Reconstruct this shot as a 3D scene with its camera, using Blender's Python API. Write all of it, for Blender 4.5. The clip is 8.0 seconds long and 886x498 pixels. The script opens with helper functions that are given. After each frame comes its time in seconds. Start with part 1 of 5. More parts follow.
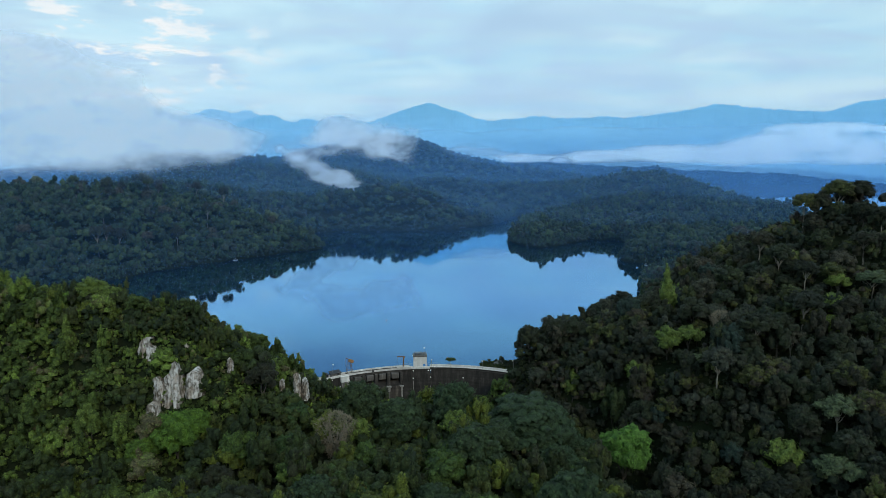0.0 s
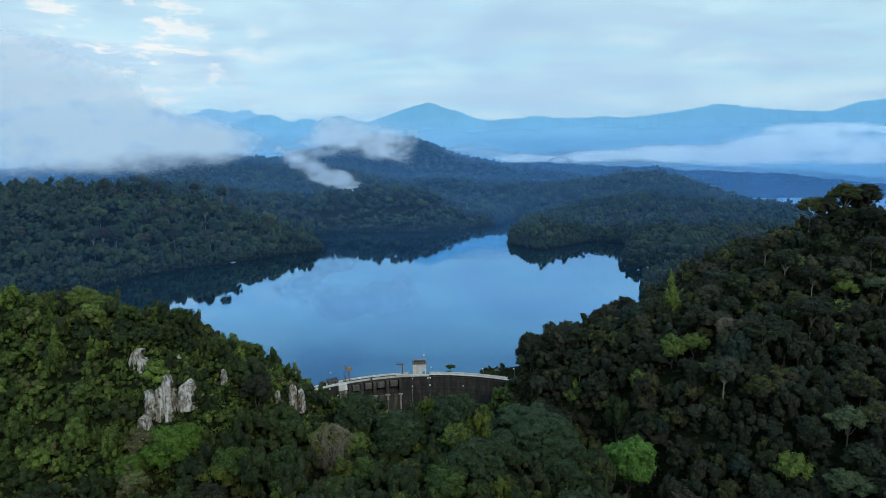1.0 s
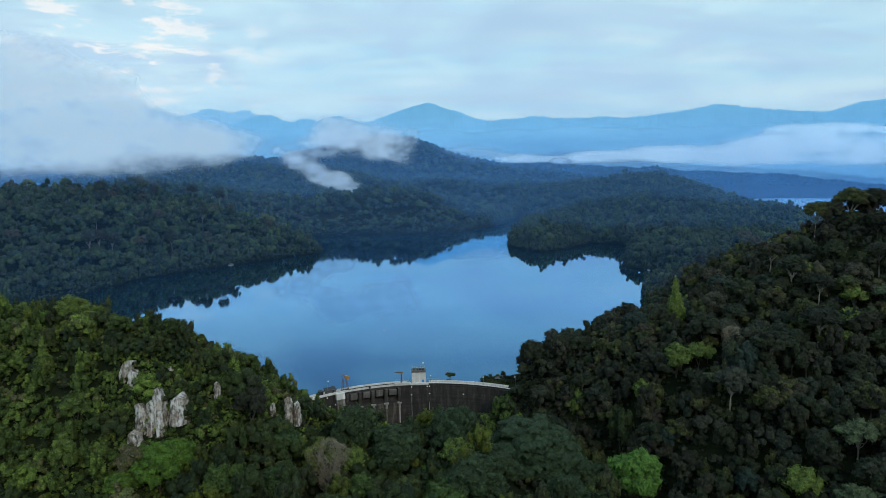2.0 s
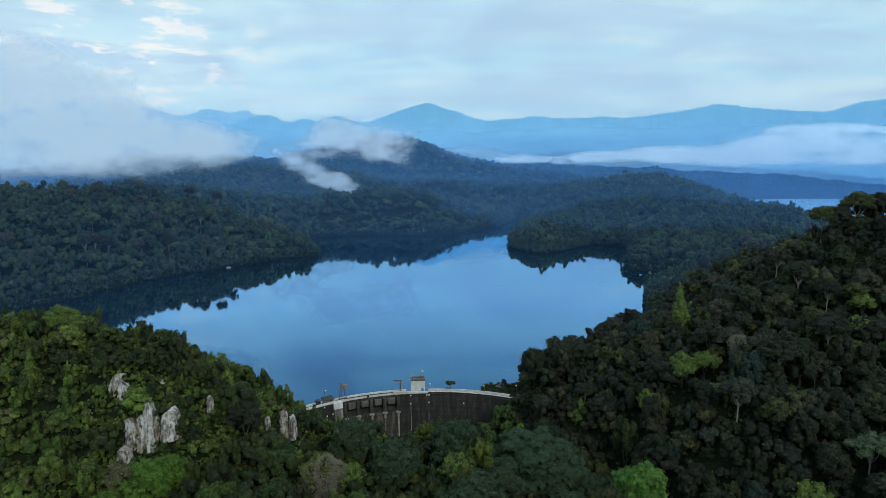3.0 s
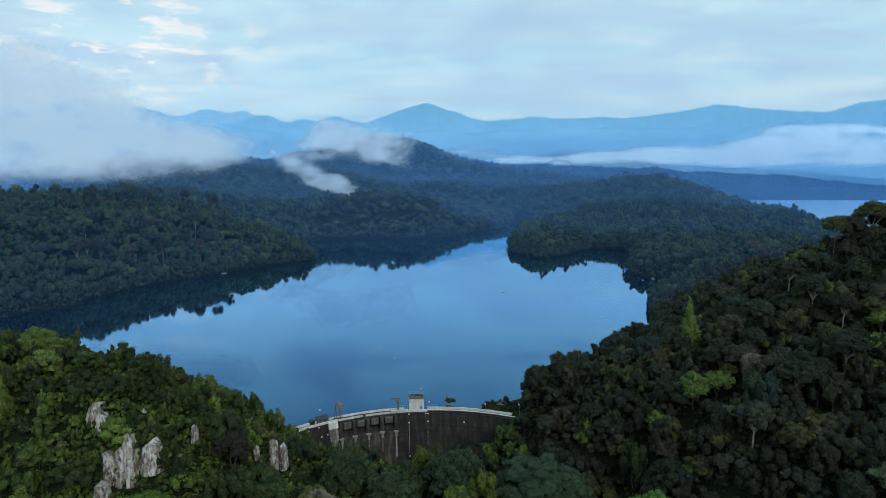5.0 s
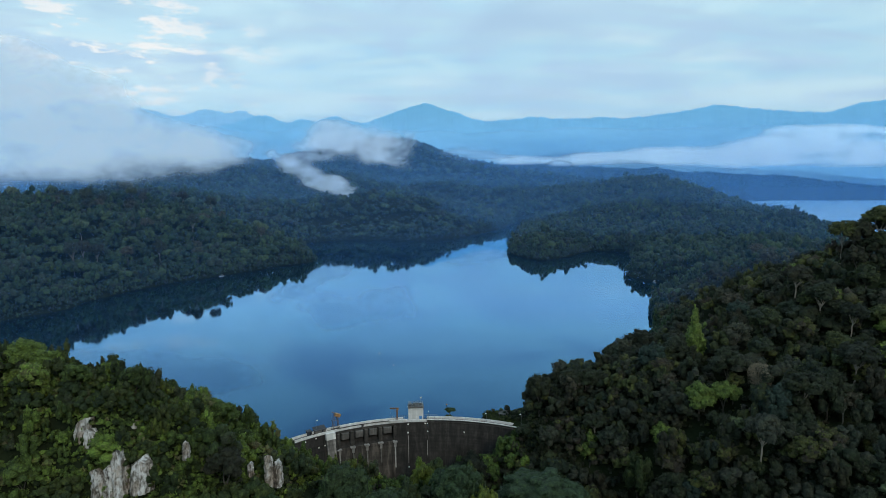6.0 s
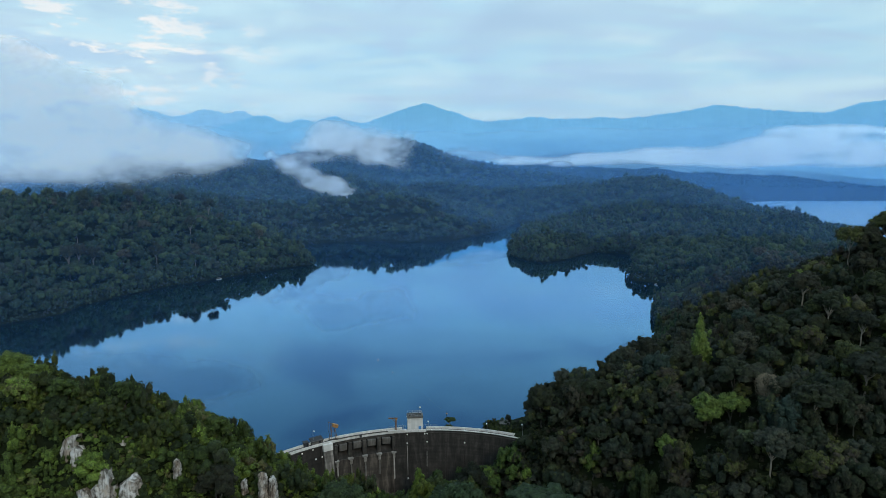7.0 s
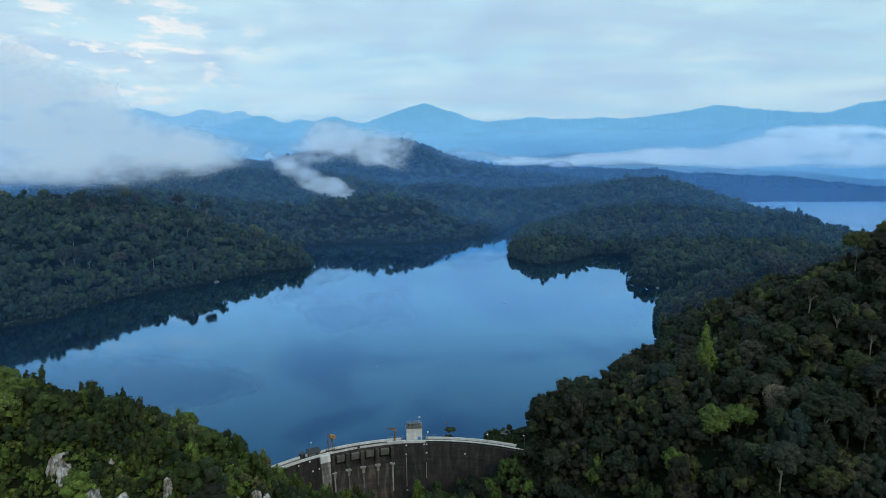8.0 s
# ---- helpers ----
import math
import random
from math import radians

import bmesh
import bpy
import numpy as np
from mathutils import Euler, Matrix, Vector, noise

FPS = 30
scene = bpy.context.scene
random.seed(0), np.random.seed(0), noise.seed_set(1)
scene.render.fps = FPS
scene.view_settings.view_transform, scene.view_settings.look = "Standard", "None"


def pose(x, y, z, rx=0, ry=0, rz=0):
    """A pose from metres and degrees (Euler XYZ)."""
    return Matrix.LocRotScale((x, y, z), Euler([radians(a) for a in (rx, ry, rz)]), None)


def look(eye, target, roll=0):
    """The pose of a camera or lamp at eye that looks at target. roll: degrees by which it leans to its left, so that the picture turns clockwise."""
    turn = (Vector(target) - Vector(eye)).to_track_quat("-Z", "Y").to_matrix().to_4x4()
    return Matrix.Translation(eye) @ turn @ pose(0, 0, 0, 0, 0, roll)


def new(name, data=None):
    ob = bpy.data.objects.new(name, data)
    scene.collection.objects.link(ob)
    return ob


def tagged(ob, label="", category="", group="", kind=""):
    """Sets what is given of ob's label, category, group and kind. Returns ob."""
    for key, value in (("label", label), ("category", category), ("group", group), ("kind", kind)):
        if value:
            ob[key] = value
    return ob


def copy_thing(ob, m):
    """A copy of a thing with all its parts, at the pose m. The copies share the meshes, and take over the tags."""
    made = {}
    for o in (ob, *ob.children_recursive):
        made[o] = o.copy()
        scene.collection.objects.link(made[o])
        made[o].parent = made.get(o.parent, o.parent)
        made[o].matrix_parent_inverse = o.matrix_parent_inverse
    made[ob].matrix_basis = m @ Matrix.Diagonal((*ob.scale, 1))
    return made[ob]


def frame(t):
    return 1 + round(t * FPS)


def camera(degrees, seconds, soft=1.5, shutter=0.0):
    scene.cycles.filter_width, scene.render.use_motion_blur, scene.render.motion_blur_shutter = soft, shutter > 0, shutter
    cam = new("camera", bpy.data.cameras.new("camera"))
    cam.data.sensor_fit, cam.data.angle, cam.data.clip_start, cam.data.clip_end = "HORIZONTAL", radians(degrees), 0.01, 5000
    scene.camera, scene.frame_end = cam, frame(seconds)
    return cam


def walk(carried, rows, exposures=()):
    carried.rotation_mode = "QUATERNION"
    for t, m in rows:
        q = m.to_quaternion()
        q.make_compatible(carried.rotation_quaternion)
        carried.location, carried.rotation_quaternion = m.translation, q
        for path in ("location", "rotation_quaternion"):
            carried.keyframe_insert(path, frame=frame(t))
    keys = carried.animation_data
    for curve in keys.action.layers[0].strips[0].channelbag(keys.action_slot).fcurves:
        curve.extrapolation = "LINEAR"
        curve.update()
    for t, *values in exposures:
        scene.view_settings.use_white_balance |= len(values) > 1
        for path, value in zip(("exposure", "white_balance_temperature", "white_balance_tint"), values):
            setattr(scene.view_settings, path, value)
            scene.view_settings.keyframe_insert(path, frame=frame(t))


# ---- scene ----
cam = camera(70.0, 8.0, soft=0.5)
EYE, TILT = 129.0, -7.33  # height over the lake, downward look
TRAVEL = Vector((-1.284, 63.222, 21.207))  # the drone's way in 8 s
ROWS = [  # seconds, yaw, pitch
    (0.0, 0.0, 0.0), (0.5, -0.025, -0.037), (1.0, -0.049, -0.044), (1.5, -0.074, -0.05),
    (3.0, -0.148, -0.069), (3.5, -0.172, -0.075), (4.0, -0.197, -0.082), (4.5, -0.222, -0.088),
    (6.0, -0.296, -0.107), (6.5, -0.32, -0.114), (7.0, -0.345, -0.12), (7.5, -0.369, -0.127), (8.0, -0.394, -0.133),
]
walk(cam, [(t, pose(TRAVEL.x * t / 8, TRAVEL.y * t / 8, EYE + TRAVEL.z * t / 8, 90 + TILT + pitch, 0, yaw)) for t, yaw, pitch in ROWS], [(0.0, 0.02), (8.0, -0.03)])

# ---- light: dawn sky under thin cloud, soft sun behind the haze ----
SUN_AZ, SUN_EL = radians(150), radians(34)  # from +y towards +x
world = bpy.data.worlds.new("dawn_sky")
scene.world = world
world.use_nodes = True


class Nodes:
    """Short hand for wiring a node tree."""

    def __init__(self, tree):
        self.t = tree
        tree.nodes.clear()

    def add(self, kind, at=(), **props):
        n = self.t.nodes.new(kind)
        for k, v in props.items():
            setattr(n, k, v)
        for k, v in dict(at).items():
            if isinstance(v, bpy.types.NodeSocket):
                self.t.links.new(v, n.inputs[k])
            else:
                n.inputs[k].default_value = v
        return n

    def math(self, op, a, b=0.0, c=0.0, clamp=False):
        n = self.add("ShaderNodeMath", {0: a, 1: b, 2: c}, operation=op, use_clamp=clamp)
        return n.outputs[0]

    def vec(self, op, a, b=(0, 0, 0)):
        return self.add("ShaderNodeVectorMath", {0: a, 1: b}, operation=op).outputs[1 if op == "DISTANCE" else 0]

    def noise(self, vector, scale, detail=4.0, rough=0.55, distort=0.0):
        return self.add("ShaderNodeTexNoise", {"Vector": vector, "Scale": scale, "Detail": detail, "Roughness": rough, "Distortion": distort}).outputs[0]

    def ramp(self, fac, *stops):
        n = self.add("ShaderNodeValToRGB", {0: fac})
        e = n.color_ramp.elements
        while len(e) < len(stops):
            e.new(0.5)
        for el, (p, c) in zip(e, stops):
            el.position, el.color = p, (*c, 1) if len(c) == 3 else c
        return n.outputs[0]

    def mix(self, fac, a, b, blend="MIX"):
        n = self.add("ShaderNodeMix", {0: fac, 6: a, 7: b}, data_type="RGBA", blend_type=blend)
        return n.outputs[2]

    def span(self, value, a, b, c=0.0, d=1.0):
        return self.add("ShaderNodeMapRange", {0: value, 1: a, 2: b, 3: c, 4: d}).outputs[0]


def rgba(*c):
    return (*c, 1)


def build_sky():
    n = Nodes(world.node_tree)
    way = n.add("ShaderNodeTexCoord").outputs["Generated"]
    sky = n.add("ShaderNodeTexSky", sky_type="NISHITA", sun_disc=False, sun_elevation=SUN_EL, sun_rotation=SUN_AZ)
    clear = n.vec("MULTIPLY", sky.outputs[0], (0.08, 0.10, 0.11))
    parts = n.add("ShaderNodeSeparateXYZ", {0: way})
    z = n.math("MAXIMUM", parts.outputs[2], 0.0)
    flat = n.math("ADD", z, 0.10)
    u = n.math("DIVIDE", parts.outputs[0], flat)
    v = n.math("DIVIDE", parts.outputs[1], flat)
    p = n.add("ShaderNodeCombineXYZ", {0: n.math("MULTIPLY", u, 0.55), 1: v, 2: 0.4}).outputs[0]
    broad = n.noise(p, 0.75, 6.0, 0.55, 0.6)
    fine = n.noise(p, 2.6, 6.0, 0.6, 0.4)
    cover = n.math("ADD", n.math("MULTIPLY", broad, 0.75), n.math("MULTIPLY", fine, 0.25))
    cloud = n.ramp(cover, (0.38, (0.44, 0.72, 0.93)), (0.47, (0.52, 0.79, 0.93)), (0.54, (0.62, 0.84, 0.95)), (0.62, (0.70, 0.92, 0.98)))
    lilac = n.noise(n.add("ShaderNodeCombineXYZ", {0: n.math("MULTIPLY", u, 0.4), 1: v, 2: 7.3}).outputs[0], 1.2, 5.0, 0.6, 0.8)
    cloud = n.mix(n.span(lilac, 0.50, 0.68, 0.0, 0.55), cloud, rgba(0.50, 0.63, 0.80))
    puff = n.noise(n.vec("MULTIPLY", way, (3.2, 3.2, 11.0)), 1.5, 6.0, 0.58, 0.5)
    cloud = n.mix(n.span(puff, 0.50, 0.62, 0.0, 0.7), cloud, rgba(0.47, 0.66, 0.88))
    cloud = n.mix(n.span(puff, 0.50, 0.38, 0.0, 0.65), cloud, rgba(0.65, 0.90, 0.99))
    high = n.span(z, 0.16, 0.31)
    cloud = n.mix(n.math("MULTIPLY", high, 0.6), cloud, rgba(0.69, 0.97, 1.05))
    bank = n.noise(n.vec("ADD", n.vec("MULTIPLY", way, (2.4, 2.4, 7.5)), (0.6, 0.0, 0.3)), 1.3, 5.0, 0.5, 0.6)
    cloud = n.mix(n.math("MULTIPLY", high, n.span(bank, 0.47, 0.58, 0.0, 0.85)), cloud, rgba(0.38, 0.54, 0.74))
    # torn bright gaps where the dawn comes through
    gap = n.math("MULTIPLY", n.span(n.vec("DISTANCE", way, (-0.44, 0.88, 0.165)), 0.05, 0.26, 1.0, 0.0), 1.0)
    torn = n.noise(n.vec("MULTIPLY", way, (9.0, 9.0, 30.0)), 1.5, 6.0, 0.62, 0.15)
    cloud = n.mix(n.math("MULTIPLY", gap, n.span(torn, 0.52, 0.61)), cloud, rgba(1.0, 1.0, 0.97))
    low = n.span(z, 0.0, 0.16, 1.0, 0.0)
    cloud = n.mix(n.math("MULTIPLY", low, 0.42), cloud, rgba(0.44, 0.68, 0.88))
    whole = n.mix(0.85, clear, cloud)
    ground = n.math("GREATER_THAN", parts.outputs[2], -0.02)
    whole = n.mix(ground, rgba(0.03, 0.05, 0.07), whole)
    bg = n.add("ShaderNodeBackground", {0: whole, 1: 1.0})
    n.t.links.new(bg.outputs[0], n.add("ShaderNodeOutputWorld").inputs[0])


build_sky()
sun_data = bpy.data.lights.new("sun", "SUN")
sun_data.energy, sun_data.angle, sun_data.color = 1.0, radians(18), (1.0, 0.9, 0.72)
sun = new("sun", sun_data)
sun.matrix_world = look((0, 0, 0), (-math.sin(SUN_AZ) * math.cos(SUN_EL), -math.cos(SUN_AZ) * math.cos(SUN_EL), -math.sin(SUN_EL)))


# ---- materials ----
def material(name):
    m = bpy.data.materials.new(name)
    m.use_nodes = True
    return m, Nodes(m.node_tree)


def finish(n, shader):
    n.t.links.new(shader, n.add("ShaderNodeOutputMaterial").inputs[0])


def plain(name, colour, rough=0.6, metal=0.0, spread=0.25, scale=1.0, bump=0.0):
    """A surface of one colour with two scales of variation and a fine relief."""
    m, n = material(name)
    co = n.add("ShaderNodeTexCoord").outputs["Object"]
    big = n.noise(co, 0.25 * scale, 5.0)
    small = n.noise(co, 4.0 * scale, 4.0)
    f = n.math("ADD", n.math("MULTIPLY", big, 0.6), n.math("MULTIPLY", small, 0.4))
    lo = tuple(c * (1 - spread) for c in colour)
    hi = tuple(min(1, c * (1 + spread)) for c in colour)
    base = n.ramp(f, (0.3, lo), (0.7, hi))
    at = {"Base Color": base, "Roughness": rough, "Metallic": metal}
    if bump:
        at["Normal"] = n.add("ShaderNodeBump", {"Strength": bump, "Distance": 0.1, "Height": small}).outputs[0]
    finish(n, n.add("ShaderNodeBsdfPrincipled", at).outputs[0])
    return m


def foliage(name, *stops, through_light=0.25):
    """Leaves: each tree takes its hue from its own random value, each spray a little apart from it; shade between them
    is painted in.
    """
    m, n = material(name)
    tint = n.add("ShaderNodeAttribute", attribute_name="tint").outputs["Fac"]
    own = n.add("ShaderNodeAttribute", attribute_name="own").outputs["Fac"]
    rand = n.add("ShaderNodeObjectInfo").outputs["Random"]
    leafy = n.math("GREATER_THAN", tint, 5.0)
    tint = n.math("SUBTRACT", tint, n.math("MULTIPLY", leafy, 10.0))
    value = n.math("ADD", tint, n.math("MULTIPLY", own, rand))
    base = n.ramp(value, *stops)
    geo = n.add("ShaderNodeNewGeometry")
    patch = n.noise(geo.outputs["Position"], 0.5, 3.0)
    each = n.math("ADD", n.math("MULTIPLY", geo.outputs["Random Per Island"], 0.65), n.math("MULTIPLY", patch, 0.35))
    spread = n.mix(n.span(each, 0.15, 0.85), n.vec("MULTIPLY", base, (0.84, 0.86, 0.88)), n.vec("MULTIPLY", base, (1.18, 1.16, 1.12)))
    # Boughs under the leaves are darkened, as if shaded inside the crown.
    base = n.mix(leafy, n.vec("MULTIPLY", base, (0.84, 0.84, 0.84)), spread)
    # Noise paints shaded gaps and lit tufts into the leaf colour.
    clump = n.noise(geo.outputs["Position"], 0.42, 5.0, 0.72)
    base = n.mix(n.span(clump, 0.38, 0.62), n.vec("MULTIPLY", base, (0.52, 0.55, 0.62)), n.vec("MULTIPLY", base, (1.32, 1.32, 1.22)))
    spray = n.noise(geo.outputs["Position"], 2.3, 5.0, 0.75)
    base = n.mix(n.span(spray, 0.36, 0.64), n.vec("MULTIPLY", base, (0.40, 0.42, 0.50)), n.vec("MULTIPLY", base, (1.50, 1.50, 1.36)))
    lumps = n.add("ShaderNodeBump", {"Strength": 0.6, "Distance": 1.6, "Height": clump}).outputs[0]
    relief = n.add("ShaderNodeBump", {"Strength": 0.8, "Distance": 0.5, "Height": spray, "Normal": lumps}).outputs[0]
    d = n.add("ShaderNodeBsdfPrincipled", {"Base Color": base, "Roughness": 0.6, "Specular IOR Level": 0.2, "Normal": relief}).outputs[0]
    t = n.add("ShaderNodeBsdfTranslucent", {0: base}).outputs[0]
    finish(n, n.add("ShaderNodeMixShader", {0: through_light, 1: d, 2: t}).outputs[0])
    return m


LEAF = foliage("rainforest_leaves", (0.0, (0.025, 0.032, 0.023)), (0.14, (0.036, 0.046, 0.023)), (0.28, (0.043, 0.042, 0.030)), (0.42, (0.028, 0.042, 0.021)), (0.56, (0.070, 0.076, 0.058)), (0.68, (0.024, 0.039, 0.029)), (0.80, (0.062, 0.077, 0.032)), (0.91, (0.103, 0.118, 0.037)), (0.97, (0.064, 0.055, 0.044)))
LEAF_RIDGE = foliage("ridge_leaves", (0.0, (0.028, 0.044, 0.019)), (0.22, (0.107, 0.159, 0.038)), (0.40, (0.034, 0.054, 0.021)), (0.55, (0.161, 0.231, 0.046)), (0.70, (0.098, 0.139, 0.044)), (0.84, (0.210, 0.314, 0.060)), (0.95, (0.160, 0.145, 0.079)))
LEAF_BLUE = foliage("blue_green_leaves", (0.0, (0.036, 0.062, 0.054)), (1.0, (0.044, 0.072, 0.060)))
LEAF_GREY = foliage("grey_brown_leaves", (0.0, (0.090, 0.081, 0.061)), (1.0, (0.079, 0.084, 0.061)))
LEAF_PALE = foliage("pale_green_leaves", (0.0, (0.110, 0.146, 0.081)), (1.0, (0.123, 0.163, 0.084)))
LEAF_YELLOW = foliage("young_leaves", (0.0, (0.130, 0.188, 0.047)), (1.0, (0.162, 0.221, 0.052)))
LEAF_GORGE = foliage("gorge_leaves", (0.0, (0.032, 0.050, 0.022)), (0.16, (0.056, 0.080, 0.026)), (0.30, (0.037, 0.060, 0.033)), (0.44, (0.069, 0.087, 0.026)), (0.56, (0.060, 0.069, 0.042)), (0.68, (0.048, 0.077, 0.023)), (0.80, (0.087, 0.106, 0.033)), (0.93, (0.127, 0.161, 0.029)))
# Greens bluer than the near leaves, with some distance haze in the colour.
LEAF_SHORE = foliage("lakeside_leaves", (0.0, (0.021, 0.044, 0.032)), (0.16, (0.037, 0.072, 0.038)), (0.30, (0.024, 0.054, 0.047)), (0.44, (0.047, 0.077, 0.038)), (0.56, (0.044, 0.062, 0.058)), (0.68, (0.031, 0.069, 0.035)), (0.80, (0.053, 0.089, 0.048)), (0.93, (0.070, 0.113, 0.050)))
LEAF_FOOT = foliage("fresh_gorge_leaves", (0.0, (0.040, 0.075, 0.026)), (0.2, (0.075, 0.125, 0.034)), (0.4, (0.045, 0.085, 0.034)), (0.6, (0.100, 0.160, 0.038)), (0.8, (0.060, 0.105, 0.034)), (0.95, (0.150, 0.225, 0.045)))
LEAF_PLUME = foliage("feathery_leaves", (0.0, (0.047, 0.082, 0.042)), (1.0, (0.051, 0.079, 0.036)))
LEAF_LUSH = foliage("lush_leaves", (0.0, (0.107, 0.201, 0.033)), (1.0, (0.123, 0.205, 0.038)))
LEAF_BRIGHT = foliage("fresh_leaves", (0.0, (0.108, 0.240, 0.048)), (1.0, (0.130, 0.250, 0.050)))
BARK = plain("pale_bark", (0.21, 0.19, 0.155), 0.85, spread=0.4, scale=1.0, bump=0.4)
BARK_DARK = plain("dark_bark", (0.085, 0.075, 0.062), 0.9, spread=0.4, bump=0.4)
TWIG = plain("dry_twigs", (0.20, 0.175, 0.125), 0.9, spread=0.35)


def ground_material():
    m, n = material("forest_floor")
    co = n.add("ShaderNodeNewGeometry").outputs["Position"]
    f = n.noise(co, 0.05, 6.0)
    g = n.noise(co, 0.8, 4.0)
    # Extra dark: the shade between the trees is put into the floor's colour.
    base = n.ramp(n.math("ADD", n.math("MULTIPLY", f, 0.5), n.math("MULTIPLY", g, 0.5)), (0.3, (0.008, 0.012, 0.006)), (0.55, (0.016, 0.023, 0.010)), (0.75, (0.030, 0.034, 0.017)))
    b = n.add("ShaderNodeBump", {"Strength": 0.8, "Distance": 0.6, "Height": g}).outputs[0]
    finish(n, n.add("ShaderNodeBsdfPrincipled", {"Base Color": base, "Roughness": 0.95, "Specular IOR Level": 0.08, "Normal": b}).outputs[0])
    return m


def water_material():
    m, n = material("lake_water")
    co = n.add("ShaderNodeNewGeometry").outputs["Position"]
    # a breeze roughens the open far arm of the lake
    breeze = n.span(n.add("ShaderNodeSeparateXYZ", {0: co}).outputs[0], 640.0, 980.0, 0.0, 0.26)
    co = n.vec("MULTIPLY", co, (1.0, 0.45, 1.0))
    ripple = n.noise(co, 0.12, 5.0, 0.6)
    calm = n.noise(co, 0.006, 3.0)
    bump = n.add("ShaderNodeBump", {"Strength": n.span(calm, 0.3, 0.75, 0.03, 0.055), "Distance": 0.25, "Height": ripple}).outputs[0]
    edge = n.add("ShaderNodeFresnel", {"IOR": 1.33, "Normal": bump}).outputs[0]
    deep = n.add("ShaderNodeBsdfDiffuse", {0: rgba(0.004, 0.012, 0.028)}).outputs[0]
    tint = n.ramp(edge, (0.06, (0.13, 0.35, 0.64)), (0.20, (0.26, 0.50, 0.74)), (0.45, (0.42, 0.62, 0.77)), (0.72, (0.60, 0.74, 0.84)))
    gloss = n.add("ShaderNodeBsdfGlossy", {0: tint, 1: n.math("MAXIMUM", n.span(calm, 0.25, 0.75, 0.03, 0.05), breeze), "Normal": bump}).outputs[0]
    finish(n, n.add("ShaderNodeMixShader", {0: n.math("MULTIPLY", edge, 3.6, clamp=True), 1: deep, 2: gloss}).outputs[0])
    return m


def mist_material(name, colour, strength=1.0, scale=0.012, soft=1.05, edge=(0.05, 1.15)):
    """Thin cloud: a sheet that scatters light both ways, as dense as its own density says, brightened by counting its
    colour twice.
    """
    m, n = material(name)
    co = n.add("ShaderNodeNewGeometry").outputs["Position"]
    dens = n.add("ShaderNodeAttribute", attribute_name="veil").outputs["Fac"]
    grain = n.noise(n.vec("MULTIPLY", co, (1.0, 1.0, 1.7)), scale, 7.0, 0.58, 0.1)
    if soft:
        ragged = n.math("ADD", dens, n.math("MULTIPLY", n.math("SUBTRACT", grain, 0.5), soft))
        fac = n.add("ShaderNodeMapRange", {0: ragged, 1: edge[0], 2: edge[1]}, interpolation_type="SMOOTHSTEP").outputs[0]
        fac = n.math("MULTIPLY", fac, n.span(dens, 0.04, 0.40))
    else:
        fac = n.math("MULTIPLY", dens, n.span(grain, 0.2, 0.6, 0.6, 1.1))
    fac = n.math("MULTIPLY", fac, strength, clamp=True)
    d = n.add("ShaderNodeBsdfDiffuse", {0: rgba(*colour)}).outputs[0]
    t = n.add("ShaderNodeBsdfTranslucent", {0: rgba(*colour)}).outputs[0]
    # Both shares added in full: brightness beyond what the sheet receives.
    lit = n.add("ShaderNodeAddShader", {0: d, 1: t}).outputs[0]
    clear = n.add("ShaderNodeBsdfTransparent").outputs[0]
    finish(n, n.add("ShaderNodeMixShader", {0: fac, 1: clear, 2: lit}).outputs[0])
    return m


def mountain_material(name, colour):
    """Far hills seen through miles of air: a plain glowing distance, with the haze put into its emission colour."""
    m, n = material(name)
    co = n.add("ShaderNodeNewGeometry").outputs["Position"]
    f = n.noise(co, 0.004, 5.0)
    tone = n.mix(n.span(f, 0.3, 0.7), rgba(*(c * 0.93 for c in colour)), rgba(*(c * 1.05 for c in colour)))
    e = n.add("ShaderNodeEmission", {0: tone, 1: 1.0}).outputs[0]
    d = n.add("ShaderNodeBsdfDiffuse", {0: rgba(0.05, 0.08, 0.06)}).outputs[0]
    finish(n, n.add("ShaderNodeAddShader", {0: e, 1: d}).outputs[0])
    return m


GROUND, WATER = ground_material(), water_material()
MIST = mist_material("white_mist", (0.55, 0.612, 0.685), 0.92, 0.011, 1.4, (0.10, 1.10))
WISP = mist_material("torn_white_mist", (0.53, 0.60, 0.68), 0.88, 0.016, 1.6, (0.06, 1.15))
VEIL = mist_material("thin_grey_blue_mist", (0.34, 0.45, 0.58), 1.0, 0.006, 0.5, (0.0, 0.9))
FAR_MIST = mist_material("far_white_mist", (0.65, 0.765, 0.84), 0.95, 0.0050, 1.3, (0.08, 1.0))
PALE_HAZE = mist_material("pale_blue_haze_tint", (0.32, 0.555, 0.75), 1.0, 0.002, 0.0)
HAZE = mist_material("blue_haze_tint", (0.10, 0.29, 0.66), 1.0, 0.002, 0.0)
# Emission colours hold the blue of the haze, not of the hills.
FAR_HAZE_BLUE = mountain_material("haze_blue_far_mountain", (0.135, 0.40, 0.68))
FAR_HAZE_PALE = mountain_material("haze_pale_farther_mountain", (0.215, 0.475, 0.765))


# ---- plan of the valley: lake, hills, gorge ----
DAM_C, DAM_R = Vector((-5.4, 282.7)), 107.0
